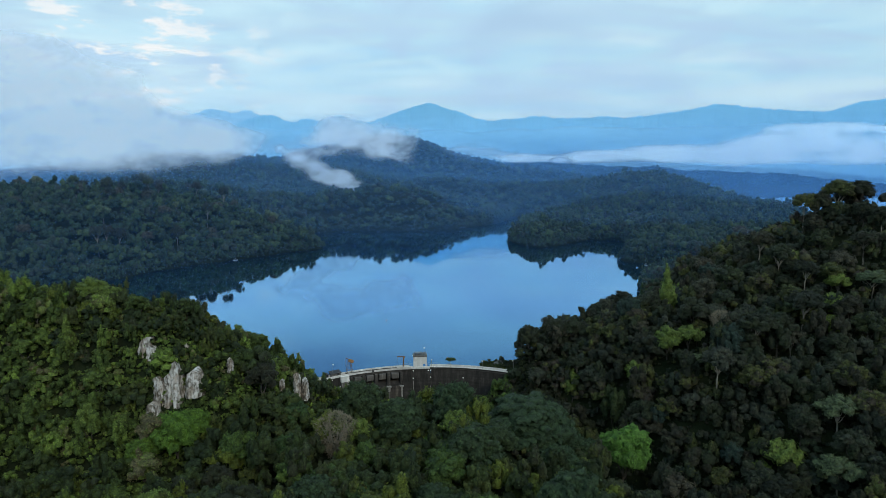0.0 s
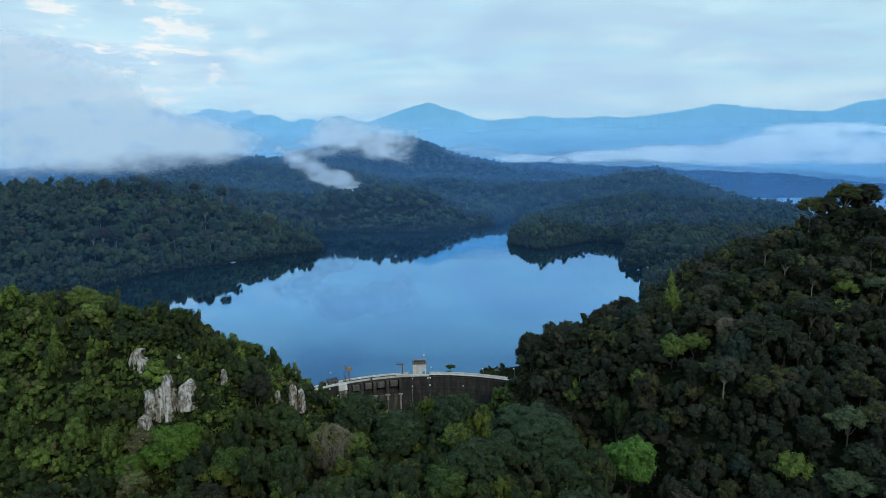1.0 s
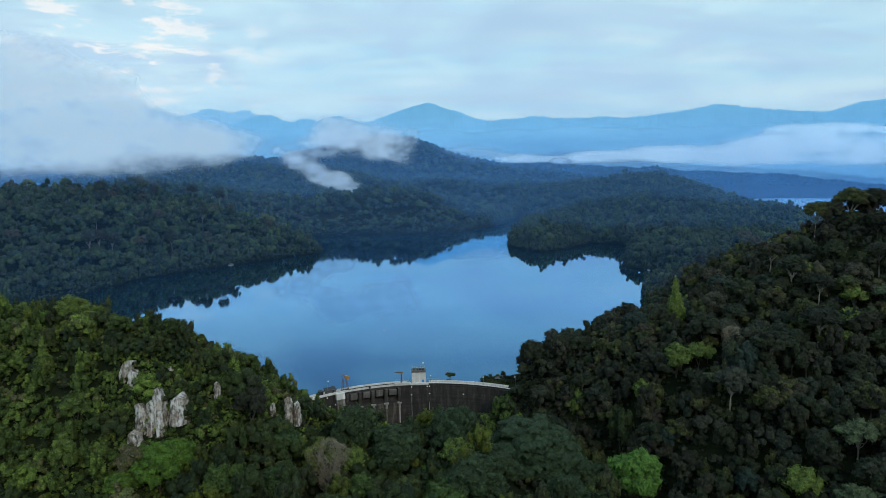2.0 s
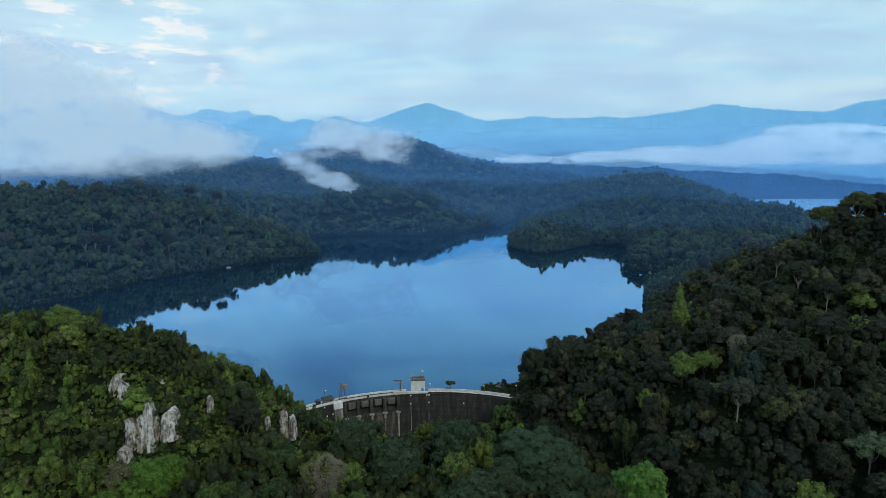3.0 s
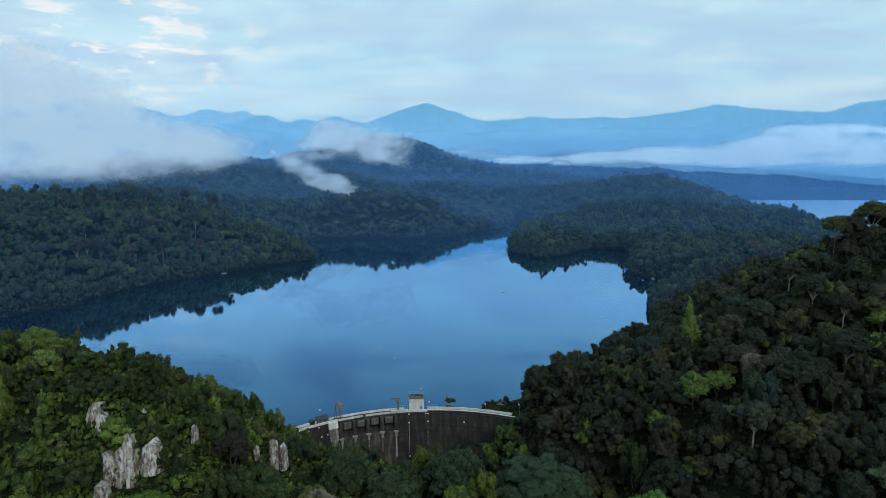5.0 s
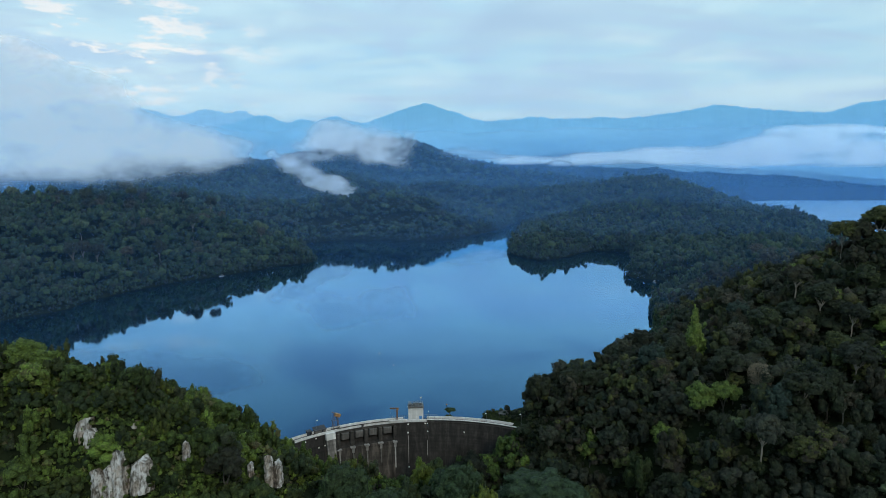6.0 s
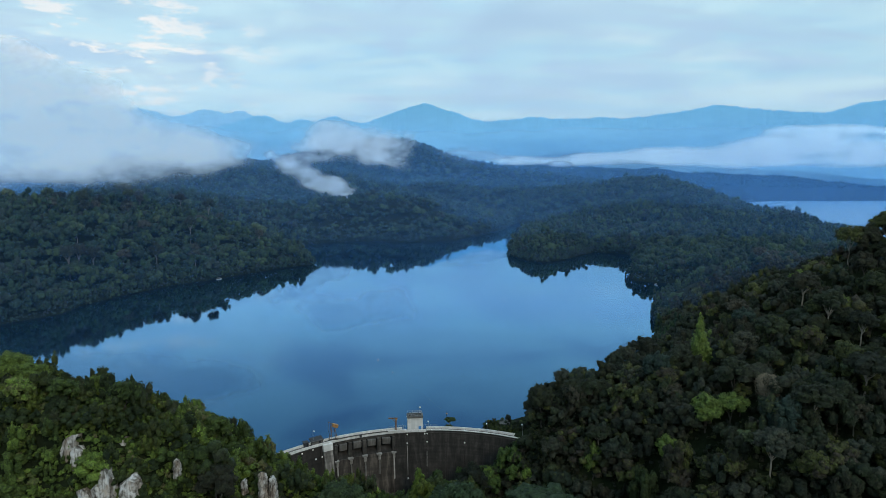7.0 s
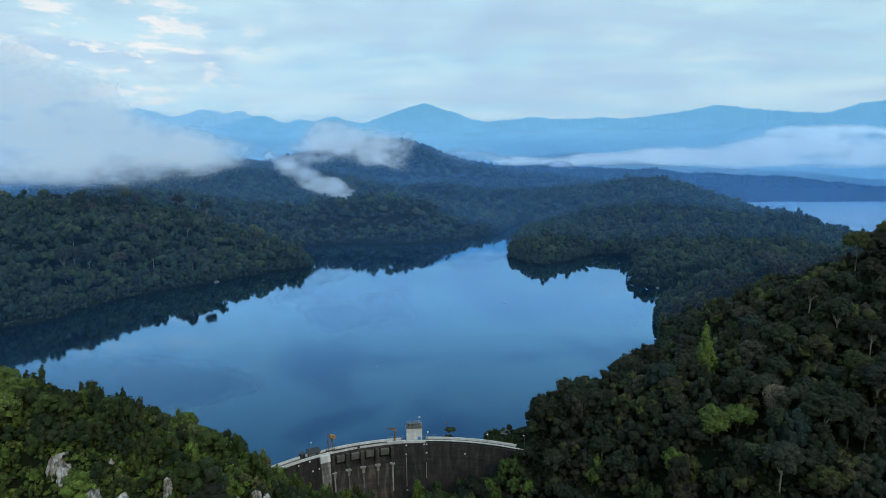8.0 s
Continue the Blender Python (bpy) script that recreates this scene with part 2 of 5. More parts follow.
LAKE = [
    (-95, 358), (-150, 352), (-230, 372), (-340, 430), (-415, 520), (-430, 600), (-409, 639), (-383, 683), (-372, 772), (-333, 832), (-294, 885), (-258, 933),
    (-196, 1008), (-225, 1090), (-300, 1190), (-250, 1260), (-176, 1306), (-63, 1287), (26, 1323), (90, 1420), (150, 1547), (200, 1700), (235, 1700), (185, 1450),
    (140, 1250), (113, 1088), (157, 1016), (198, 1050), (265, 1141), (318, 1115), (314, 1060), (284, 960), (248, 886), (252, 864), (280, 846), (306, 824),
    (292, 786), (262, 762), (233, 716), (210, 650), (195, 602), (184, 568),
    (155, 500), (115, 452), (92, 446), (68, 430), (50, 414), (38, 405), (24, 400), (27, 388), (25, 372), (-30, 372), (-70, 352),
]
FAR_LAKE = [(720, 1050), (780, 960), (1100, 1000), (1700, 1900), (2300, 2600), (1900, 2770), (1361, 2764), (1180, 2600), (990, 2150), (915, 1720), (850, 1340)]


def lattice(x, y, cell, seed):
    """Smooth value noise in -1..1."""
    u, v = np.asarray(x) / cell, np.asarray(y) / cell
    i, j = np.floor(u).astype(int), np.floor(v).astype(int)
    a, b = u - i, v - j
    a, b = a * a * (3 - 2 * a), b * b * (3 - 2 * b)

    def rnd(p, q):
        k = (p * 374761393 + q * 668265263 + seed * 1442695041) & 0x7FFFFFFF
        k = ((k ^ (k >> 13)) * 1274126177) & 0x7FFFFFFF
        return ((k ^ (k >> 16)) & 0xFFFF) / 32767.5 - 1

    return (rnd(i, j) * (1 - a) + rnd(i + 1, j) * a) * (1 - b) + (rnd(i, j + 1) * (1 - a) + rnd(i + 1, j + 1) * a) * b


def shore(x, y, poly):
    """Distance to the shore of a lake: positive on land."""
    best, inside = np.full(x.shape, 1e9), np.zeros(x.shape, bool)
    for (ax, ay), (bx, by) in zip(poly, poly[1:] + poly[:1]):
        ex, ey = bx - ax, by - ay
        k = np.clip(((x - ax) * ex + (y - ay) * ey) / (ex * ex + ey * ey), 0, 1)
        best = np.minimum(best, np.hypot(x - ax - k * ex, y - ay - k * ey))
        cross = ((ay > y) != (by > y)) & (x < ex * (y - ay) / (ey if ey else 1e-9) + ax)
        inside ^= cross
    return np.where(inside, -best, best)


def hump(x, y, cx, cy, h, sx, sy, turn=0.0, front=None):
    c, s = math.cos(radians(turn)), math.sin(radians(turn))
    u, v = (x - cx) * c + (y - cy) * s, -(x - cx) * s + (y - cy) * c
    sv = np.where(v < 0, front or sy, sy)
    return h * np.exp(-0.5 * ((u / sx) ** 2 + (v / sv) ** 2))


def land_distance(x, y):
    d = np.minimum(shore(x, y, LAKE), shore(x, y, FAR_LAKE))
    return d + (lattice(x, y, 40, 3) * 5 + lattice(x, y, 17, 4) * 2) * np.clip((y - 480) / 150, 0, 1)


def height(x, y):
    x, y = np.asarray(x, float), np.asarray(y, float)
    d = land_distance(x, y)
    up = np.clip(d / 145, 0, 1)
    up = up * up * (3 - 2 * up)
    h = np.zeros(x.shape)
    # left shore and the ridges behind it
    h += hump(x, y, -640, 900, 48, 200, 300)
    h += hump(x, y, -470, 760, 10, 90, 120)
    h += hump(x, y, -290, 1050, 22, 70, 75)
    h += hump(x, y, -560, 930, 25, 120, 110)
    h += hump(x, y, -430, 1130, 8, 110, 90)
    h += hump(x, y, -620, 1700, 34, 260, 160)
    h += hump(x, y, -600, 1340, 46, 200, 170)
    h += hump(x, y, -820, 2150, 140, 320, 210)
    h += hump(x, y, -330, 2000, 26, 180, 180)
    h += hump(x, y, -480, 2820, 118, 200, 200)
    # hill in the middle and its long ridge
    h += hump(x, y, -110, 1540, 51, 150, 130) + hump(x, y, -100, 1440, 14, 70, 60)
    h += hump(x, y, -150, 2900, 130, 165, 230)
    h += hump(x, y, 40, 2840, 34, 170, 200)
    h += hump(x, y, 300, 2820, 56, 240, 180)
    h += hump(x, y, 150, 2160, 52, 200, 140)
    h += hump(x, y, -230, 2250, 30, 200, 180)
    h += hump(x, y, 620, 2700, 40, 330, 200)
    # wooded peninsula
    h += hump(x, y, 195, 1110, 25, 60, 75)
    h += hump(x, y, 420, 1500, 26, 140, 150)
    h += hump(x, y, 570, 1840, 88, 160, 260)
    h += hump(x, y, 720, 1300, 20, 60, 110) - hump(x, y, 800, 1480, 10, 90, 160)
    # far shore
    h += hump(x, y, 1500, 3950, 100, 1000, 380)
    h += hump(x, y, 500, 3900, 40, 330, 260)
    h += hump(x, y, 850, 4160, 118, 380, 100)
    h += hump(x, y, -1300, 3300, 150, 900, 500)
    far = np.clip((y - 2600) / 900, 0, 1)
    h += far * 20
    h = h * up + (lattice(x, y, 160, 7) * 9 + lattice(x, y, 60, 8) * 4) * up * np.clip((y - 420) / 200, 0, 1)
    # ridge of rock this side of the lake
    near = hump(x, y, -194, 278, 58, 88, 46, 0, 27) + hump(x, y, -82, 303, 8, 20, 16) + hump(x, y, -112, 258, 17, 24, 20, 0, 9)
    near += hump(x, y, 285, 428, 70, 102, 52, -15, 72) + hump(x, y, 120, 380, 12, 50, 36)
    near += hump(x, y, 380, 620, 40, 120, 120) - hump(x, y, -40, 262, 9, 45, 30) + hump(x, y, 125, 300, 13, 35, 25) + hump(x, y, 180, 355, 8, 40, 30) - hump(x, y, 140, 440, 15, 45, 26) - hump(x, y, -60, 314, 12, 22, 20)
    near *= np.clip((d + 6) / 40, 0, 1)
    low = np.clip(1.7 * np.exp(-((x - 36) / 16) ** 2 - ((y - 399) / 17) ** 2), 0, 1)
    rim = 0.3 + 7.5 * (1 - np.exp(-np.maximum(d, 0) / 14)) + np.minimum(np.maximum(d, 0), 200) * 0.03
    out = np.where(d > 0, rim + h + near, np.maximum(d * 0.5, -9))
    out = out * (1 - low) + np.minimum(out, 1.6) * low
    # gorge below the dam
    r = np.hypot(x - DAM_C.x, y - DAM_C.y)
    ang = np.degrees(np.arctan2(x - DAM_C.x, y - DAM_C.y))
    behind = (ang > -62) & (ang < 40)
    below = np.where(behind, np.clip((106.5 - r) / 1.5, 0, 1), np.clip((392 - y) / 40, 0, 1))
    line = np.interp(y, [200, 240, 280, 325, 355, 380], [140, 118, 98, 60, 10, -10])
    wide = np.where(x < line, np.interp(y, [190, 225, 255, 290, 315, 340], [56, 52, 38, 36, 58, 74]), np.interp(y, [260, 300, 340], [46, 34, 34]))
    cut = 46 * np.exp(-0.5 * ((x - line) / wide) ** 2)
    side = np.interp(ang, [-95, -75, -55, -32, 6, 30, 42, 58], [1, 0.6, 0.25, 1, 1, 0.25, 0.45, 1])
    cut = cut * (1 - (1 - side) * np.clip((r - 78) / 22, 0, 1))
    floor = out - cut * below
    return np.where(y < 400, np.maximum(floor, -33 + lattice(x, y, 25, 9) * 1.5), out)


def np_mesh(name, verts, tris, smooth=False, **attributes):
    me = bpy.data.meshes.new(name)
    me.vertices.add(len(verts))
    me.vertices.foreach_set("co", np.asarray(verts, np.float32).ravel())
    me.loops.add(tris.size)
    me.loops.foreach_set("vertex_index", np.asarray(tris, np.int32).ravel())
    k = tris.shape[1]
    me.polygons.add(len(tris))
    me.polygons.foreach_set("loop_start", np.arange(0, tris.size, k, dtype=np.int32))
    me.update(calc_edges=True)
    if smooth:
        me.polygons.foreach_set("use_smooth", np.ones(len(tris), bool))
    for key, values in attributes.items():
        me.attributes.new(key, "FLOAT", "POINT").data.foreach_set("value", np.asarray(values, np.float32))
    return me


def grid_faces(rows, cols):
    a = (np.arange(rows - 1)[:, None] * cols + np.arange(cols - 1)[None]).ravel()
    return np.stack([a, a + 1, a + cols + 1, a + cols], 1)


def spaced(stops):
    return np.concatenate([np.arange(a, b, step) for a, b, step in stops])


def build_ground():
    xs = spaced([(-4800, -1000, 120), (-1000, -480, 26), (-480, -210, 12), (-210, 300, 5), (300, 600, 12), (600, 1300, 28), (1300, 4801, 120)])
    ys = spaced([(-900, 120, 60), (120, 460, 5), (460, 1150, 12), (1150, 2300, 26), (2300, 4801, 70)])
    X, Y = np.meshgrid(xs, ys)
    V = np.stack([X, Y, height(X, Y)], -1).reshape(-1, 3)
    me = np_mesh("ground", V, grid_faces(len(ys), len(xs)))
    me.polygons.foreach_set("use_smooth", np.ones(len(me.polygons), bool))
    me.materials.append(GROUND)
    tagged(new("ground", me), "forested hills and gorge around the reservoir", "ground", kind="structure")


build_ground()


def build_water():
    bm = bmesh.new()
    pts = [(-1200, 341), (-95, 341)]
    for k in range(25):
        a = radians(-56 + 92 * k / 24)
        pts.append((DAM_C.x + 105.2 * math.sin(a), DAM_C.y + 105.2 * math.cos(a)))
    pts += [(300, 395), (2600, 500), (2600, 3300), (-1200, 3300)]
    bm.faces.new([bm.verts.new((x, y, 0)) for x, y in pts])
    bmesh.ops.triangulate(bm, faces=bm.faces[:])
    me = bpy.data.meshes.new("water")
    bm.to_mesh(me)
    me.materials.append(WATER)
    tagged(new("water", me), "calm blue reservoir water mirroring the sky", "lake", kind="structure")


build_water()


def part(name, bm, mat, parent, label=""):
    me = bpy.data.meshes.new(name)
    bm.normal_update()
    bm.to_mesh(me)
    bm.free()
    me.materials.append(mat)
    ob = new(name, me)
    ob.parent = parent
    return tagged(ob, label)


def thing(name, at, label, category, group="", turn=0.0):
    e = new(name)
    e.empty_display_size = 0.5
    e.matrix_world = pose(*at, 0, 0, turn)
    return tagged(e, label, category, group)


# ---- far mountains ----
def build_mountains(name, mat, radius, base, label, peaks, seed):
    az = np.radians(np.linspace(-62, 62, 1800))
    prof = np.full(az.shape, base)
    deg = np.degrees(az)
    for at, top, wide in peaks:
        prof = np.maximum(prof, top - np.abs(deg - at) * (top - base) / wide + 0 * deg)
    prof = np.convolve(np.pad(prof, 8, "edge"), np.ones(17) / 17, "valid")
    prof = prof + lattice(deg, deg * 0 + seed, 2.1, seed) * 9 + lattice(deg, deg * 0, 0.6, seed + 1) * 5 + lattice(deg, deg * 0, 0.22, seed + 5) * 4 + lattice(deg, deg * 0, 0.14, seed + 6) * 3
    V = []
    for k in range(9):
        f = k / 8
        r = radius - 420 * (1 - f) ** 1.2 + lattice(deg, deg * 0 + k * 3, 3.0, seed + 2) * 30 * (1 - f)
        V.append(np.stack([np.sin(az) * r, np.cos(az) * r, -20 + (prof + 20) * f ** 0.8], -1))
    V = np.concatenate(V)
    me = np_mesh(name, V, grid_faces(9, len(az)))
    me.polygons.foreach_set("use_smooth", np.ones(len(me.polygons), bool))
    me.materials.append(mat)
    tagged(new(name, me), label, "mountains", kind="structure")


build_mountains("backdrop_1", FAR_HAZE_PALE, 4860, 430, "far mountain range glowing in pale haze blue", [(-29, 572, 8), (-24.5, 548, 4), (-19.6, 552, 5), (-17, 550, 3), (23.1, 556, 11), (36, 580, 8)], 11)
build_mountains("backdrop_2", FAR_HAZE_BLUE, 4700, 400, "wooded mountain with a pointed summit, glowing in haze blue", [(-15.2, 500, 4), (-11.8, 488, 3), (-9.2, 508, 4), (-1.3, 600, 7.5), (23.1, 548, 14), (35.5, 560, 9), (29, 500, 9), (8, 490, 14), (14, 496, 12)], 23)


# ---- forest ----
def ball(level):
    bm = bmesh.new()
    bmesh.ops.create_icosphere(bm, subdivisions=level, radius=1.0)
    v = np.array([x.co[:] for x in bm.verts])
    f = np.array([[q.index for q in x.verts] for x in bm.faces])
    bm.free()
    return v, f


def upper(v, f, above=-0.5):
    """Leaves out the faces that look straight down, where foliage is open."""
    return v, f[v[f].mean(1)[:, 2] > above]


BALLS = {0: upper(*ball(1), 0.0), 1: upper(*ball(1)), 2: upper(*ball(2))}


def crown(seed, rx, rz, lobes, level, leaves, leaf, flat=0.8, cone=False, core=0.78, puffs=4, droop=0.0):
    """A crown: rounded boughs, each budding into smaller puffs, with sprays of leaves over them. Returns vertices, triangles and tints."""
    g = np.random.RandomState(seed)
    V, T, C, spots = [], [], [], []
    n = 0

    def blob(c, s, level, tint):
        nonlocal n
        bv, bf = BALLS[level]
        wob = 1 + g.uniform(-0.20, 0.20, (len(bv), 1))
        V.append(c + bv * s * wob * core)
        T.append(bf + n)
        C.append(np.full(len(bv), tint))
        n += len(bv)
        spots.append((c, s))

    for k in range(lobes):
        a = k * 2.39996 + g.uniform(-0.4, 0.4)
        f = (k + 0.5) / lobes
        if cone:
            c = np.array([rx * 0.25 * (1 - f) * math.cos(a), rx * 0.25 * (1 - f) * math.sin(a), rz * (0.12 + 0.8 * f)])
            size = rx * (1.05 - 0.8 * f) * 0.62
        else:
            up = 1 - 1.25 * f  # from the top of the dome down to its skirt
            q = math.sqrt(max(0.0, 1 - up * up)) * g.uniform(0.85, 1.1)
            c = np.array([q * rx * 0.60 * math.cos(a), q * rx * 0.60 * math.sin(a), rz * (0.42 + 0.36 * up) + g.uniform(-0.06, 0.06) * rz])
            size = rx * g.uniform(0.34, 0.52)
        c[2] -= droop * rz * (c[0] ** 2 + c[1] ** 2) / (rx * rx)
        s = np.array([size, size, max(size * flat, rz * 0.19) * g.uniform(0.85, 1.2)])
        tone = g.uniform(-0.09, 0.03)
        blob(c, s, level, tone)
        out = np.array([math.cos(a), math.sin(a), 0.0]) * min(1.0, math.hypot(c[0], c[1]) / (0.4 * rx))
        for _ in range(puffs):
            d = g.normal(size=3) * 0.7 + out * 0.6 + [0, 0, 0.55]
            d /= np.linalg.norm(d)
            blob(c + d * s * 0.70, s * g.uniform(0.32, 0.52), 0, tone + g.uniform(-0.04, 0.05))
    w = np.array([s[0] ** 2 for _, s in spots])
    pick = g.choice(len(spots), leaves, p=w / w.sum())
    way = g.normal(size=(leaves, 3))
    way[:, 2] = way[:, 2] * 0.8 + 0.45
    way /= np.linalg.norm(way, axis=1)[:, None]
    cs, ss = np.array([s[0] for s in spots])[pick], np.array([s[1] for s in spots])[pick]
    p = cs + way * ss * g.uniform(0.70, 1.06, (leaves, 1))
    nrm = way * 0.9 + g.normal(size=(leaves, 3)) * 0.36
    nrm /= np.linalg.norm(nrm, axis=1)[:, None]
    side = np.cross(nrm, g.normal(size=(leaves, 3)))
    side /= np.linalg.norm(side, axis=1)[:, None] + 1e-9
    other = np.cross(nrm, side)
    size = leaf * g.uniform(0.5, 1.25, (leaves, 1))
    quad = np.stack([p + side * size, p + other * size * 0.62 + nrm * size * 0.15, p - side * size - [0, 0, droop] * size, p - other * size * 0.62 + nrm * size * 0.12], 1)
    V.append(quad.reshape(-1, 3))
    i = n + np.arange(leaves)[:, None] * 4
    T.append(np.concatenate([i + [0, 1, 2], i + [0, 2, 3]]))
    C.append(np.repeat(10 + g.uniform(-0.06, 0.07, leaves), 4))
    return np.concatenate(V), np.concatenate(T), np.concatenate(C)


def dome(seed, rx, rz, level, leaves, leaf):
    """A crown seen from far off: one lumpy dome with a ragged skin of leaf sprays."""
    g = np.random.RandomState(seed)
    bv, bf = BALLS[level]
    r = np.full(len(bv), 0.80)
    for _ in range(9):
        d = g.normal(size=3)
        d[2] = abs(d[2])
        d /= np.linalg.norm(d)
        r += 0.34 * np.exp(-(1 - bv @ d) * 13)
    r *= 1 + g.uniform(-0.17, 0.17, len(bv))
    v = bv * r[:, None] * [rx, rx, rz * 0.55]
    v[:, 2] = np.where(v[:, 2] < 0, v[:, 2] * 0.9, v[:, 2]) + rz * 0.45
    pickv = g.randint(0, len(bv), leaves)
    way = bv[pickv] + g.normal(size=(leaves, 3)) * 0.3
    p = v[pickv] * [1.04, 1.04, 1.0] + g.normal(size=(leaves, 3)) * leaf * 0.4
    side = np.cross(way, g.normal(size=(leaves, 3)))
    side /= np.linalg.norm(side, axis=1)[:, None] + 1e-9
    other = np.cross(way, side)
    quad = np.stack([p + side * leaf, p + other * leaf * 0.6 + way * leaf * 0.3, p - side * leaf, p - other * leaf * 0.6], 1).reshape(-1, 3)
    i = len(bv) + np.arange(leaves)[:, None] * 4
    tint = np.concatenate([np.full(len(bv), -0.05), np.repeat(10 + g.uniform(-0.05, 0.08, leaves), 4)])
    return np.concatenate([v, quad]), np.concatenate([bf, i + [0, 1, 2], i + [0, 2, 3]]), tint


def limb(bm, a, b, ra, rb, sides=6, bend=0.0, seed=0):
    """A tapered, slightly crooked round stem from a to b."""
    g = random.Random(seed)
    a, b = Vector(a), Vector(b)
    axis = (b - a).normalized()
    u = axis.orthogonal().normalized()
    v = axis.cross(u)
    rings = []
    for k in range(5):
        f = k / 4
        mid = a.lerp(b, f)
        if 0 < k < 4:
            mid += (u * g.uniform(-1, 1) + v * g.uniform(-1, 1)) * bend
        r = ra + (rb - ra) * f
        rings.append([bm.verts.new(mid + (u * math.cos(t) + v * math.sin(t)) * r) for t in (2 * math.pi * s / sides for s in range(sides))])
    for p, q in zip(rings, rings[1:]):
        for s in range(sides):
            bm.faces.new((p[s], p[(s + 1) % sides], q[(s + 1) % sides], q[s]))
    bm.faces.new(rings[-1])


def trunk_mesh(seed, tall, reach, spread, limbs, thick, bark=None):
    """A trunk that forks into limbs which reach into the crown."""
    g = random.Random(seed)
    bm = bmesh.new()
    limb(bm, (0, 0, -2), (g.uniform(-0.4, 0.4), g.uniform(-0.4, 0.4), tall), thick, thick * 0.6, 7, 0.2, seed)
    for k in range(limbs):
        a = k * 2.4 + g.uniform(-0.4, 0.4)
        z0 = tall * g.uniform(0.78, 1.0)
        r = spread * g.uniform(0.55, 0.95)
        mid = (r * 0.5 * math.cos(a), r * 0.5 * math.sin(a), z0 + reach * g.uniform(0.35, 0.5))
        end = (r * math.cos(a + 0.2), r * math.sin(a + 0.2), z0 + reach * g.uniform(0.65, 0.95))
        limb(bm, (0, 0, z0 - 0.4), mid, thick * 0.45, thick * 0.3, 5, 0.25, seed + k)
        limb(bm, mid, end, thick * 0.3, thick * 0.1, 5, 0.25, seed + k + 9)
    me = bpy.data.meshes.new("trunk")
    bm.to_mesh(me)
    bm.free()
    me.materials.append(bark or BARK_DARK)
    return me


def tree_kind(seed, label, tall, rx, rz, lobes, leaves, leaf, mat, limbs=4, thick=0.4, group="trees of the near slopes", bark=None, **more):
    """One tree as a thing: trunk and crown."""
    e = thing("rainforest_tree", (0, 0, 0), label, "tree", group)
    t = new("trunk", trunk_mesh(seed, tall, rz * 0.8, rx * 0.75, limbs, thick, bark))
    t.parent = e
    v, f, c = crown(seed, rx, rz, lobes, 2 if lobes < 9 else 1, leaves, leaf, **more)
    v[:, 2] += tall
    me = np_mesh("crown", v, f, True, tint=c, own=np.ones(len(v)))
    me.materials.append(mat)
    o = new("crown", me)
    o.parent = e
    return e


def scatter(x0, x1, y0, y1, gap, seed, dry=2.5):
    """Jittered places on a lattice of that gap, on dry land."""
    g = np.random.RandomState(seed)
    X, Y = np.meshgrid(np.arange(x0, x1, gap), np.arange(y0, y1, gap))
    X = X + np.where(np.arange(X.shape[0]) % 2, gap / 2, 0)[:, None]
    X, Y = (X + g.uniform(-0.4, 0.4, X.shape) * gap).ravel(), (Y + g.uniform(-0.4, 0.4, Y.shape) * gap).ravel()
    r = np.hypot(X - DAM_C.x, Y - DAM_C.y)
    ang = np.degrees(np.arctan2(X - DAM_C.x, Y - DAM_C.y))
    off_dam = ~((r > 95.5) & (r < 112) & (ang > -56) & (ang < 26)) & ~((r > 101) & (r < 110) & (ang > -60) & (ang < 29.5))
    ok = (land_distance(X, Y) > dry) & off_dam
    return X[ok], Y[ok]


def woods(name, label, places, kinds, mat, seed, size=(0.75, 1.3), sink=0.0, hues=1.0, emergent=0.0):
    """Very many trees as one mass: crowns of some kinds, turned, stretched and tinted one by one."""
    g = np.random.RandomState(seed)
    X, Y = places
    Z = height(X, Y)
    which = g.randint(0, len(kinds), len(X))
    turn, scale, hue = g.uniform(0, 6.28, len(X)), g.uniform(*size, len(X)), g.uniform(0, hues, len(X))
    over = (g.uniform(0, 1, len(X)) < emergent) & (land_distance(X, Y) > 45)  # giants that stand clear of the canopy
    scale, Z = np.where(over, scale * 0.4 + 1.0, scale), Z + over * g.uniform(0, 3.5, len(X))
    V, T, C, n = [], [], [], 0
    for k, (v, f, c, lift) in enumerate(kinds):
        m = np.nonzero(which == k)[0]
        if not len(m):
            continue
        cs, sn, s = np.cos(turn[m])[:, None], np.sin(turn[m])[:, None], scale[m][:, None]
        sz = s * g.uniform(0.85, 1.2, (len(m), 1))
        x = X[m][:, None] + s * (cs * v[:, 0] - sn * v[:, 1])
        y = Y[m][:, None] + s * (sn * v[:, 0] + cs * v[:, 1])
        z = Z[m][:, None] - sink + sz * (v[:, 2] + lift)
        V.append(np.stack([x, y, z], -1).reshape(-1, 3))
        T.append((f[None] + (n + np.arange(len(m)) * len(v))[:, None, None]).reshape(-1, 3))
        C.append((hue[m][:, None] + c).ravel())
        n += len(m) * len(v)
    me = np_mesh(name, np.concatenate(V), np.concatenate(T), True, tint=np.concatenate(C))
    me.materials.append(mat)
    tagged(new(name, me), label, "forest", kind="stuff")


def kinds(seed, count, rx, rz, lobes, leaves, leaf, lift, core=0.80, puffs=2):
    out = []
    for k in range(count):
        q = 1 + 0.25 * math.sin(k * 2.1)
        out.append((*crown(seed + k, rx * q, rz / q, lobes, 1, leaves, leaf, core=core, puffs=puffs), lift * (0.9 + 0.1 * (k % 3))))
    return out


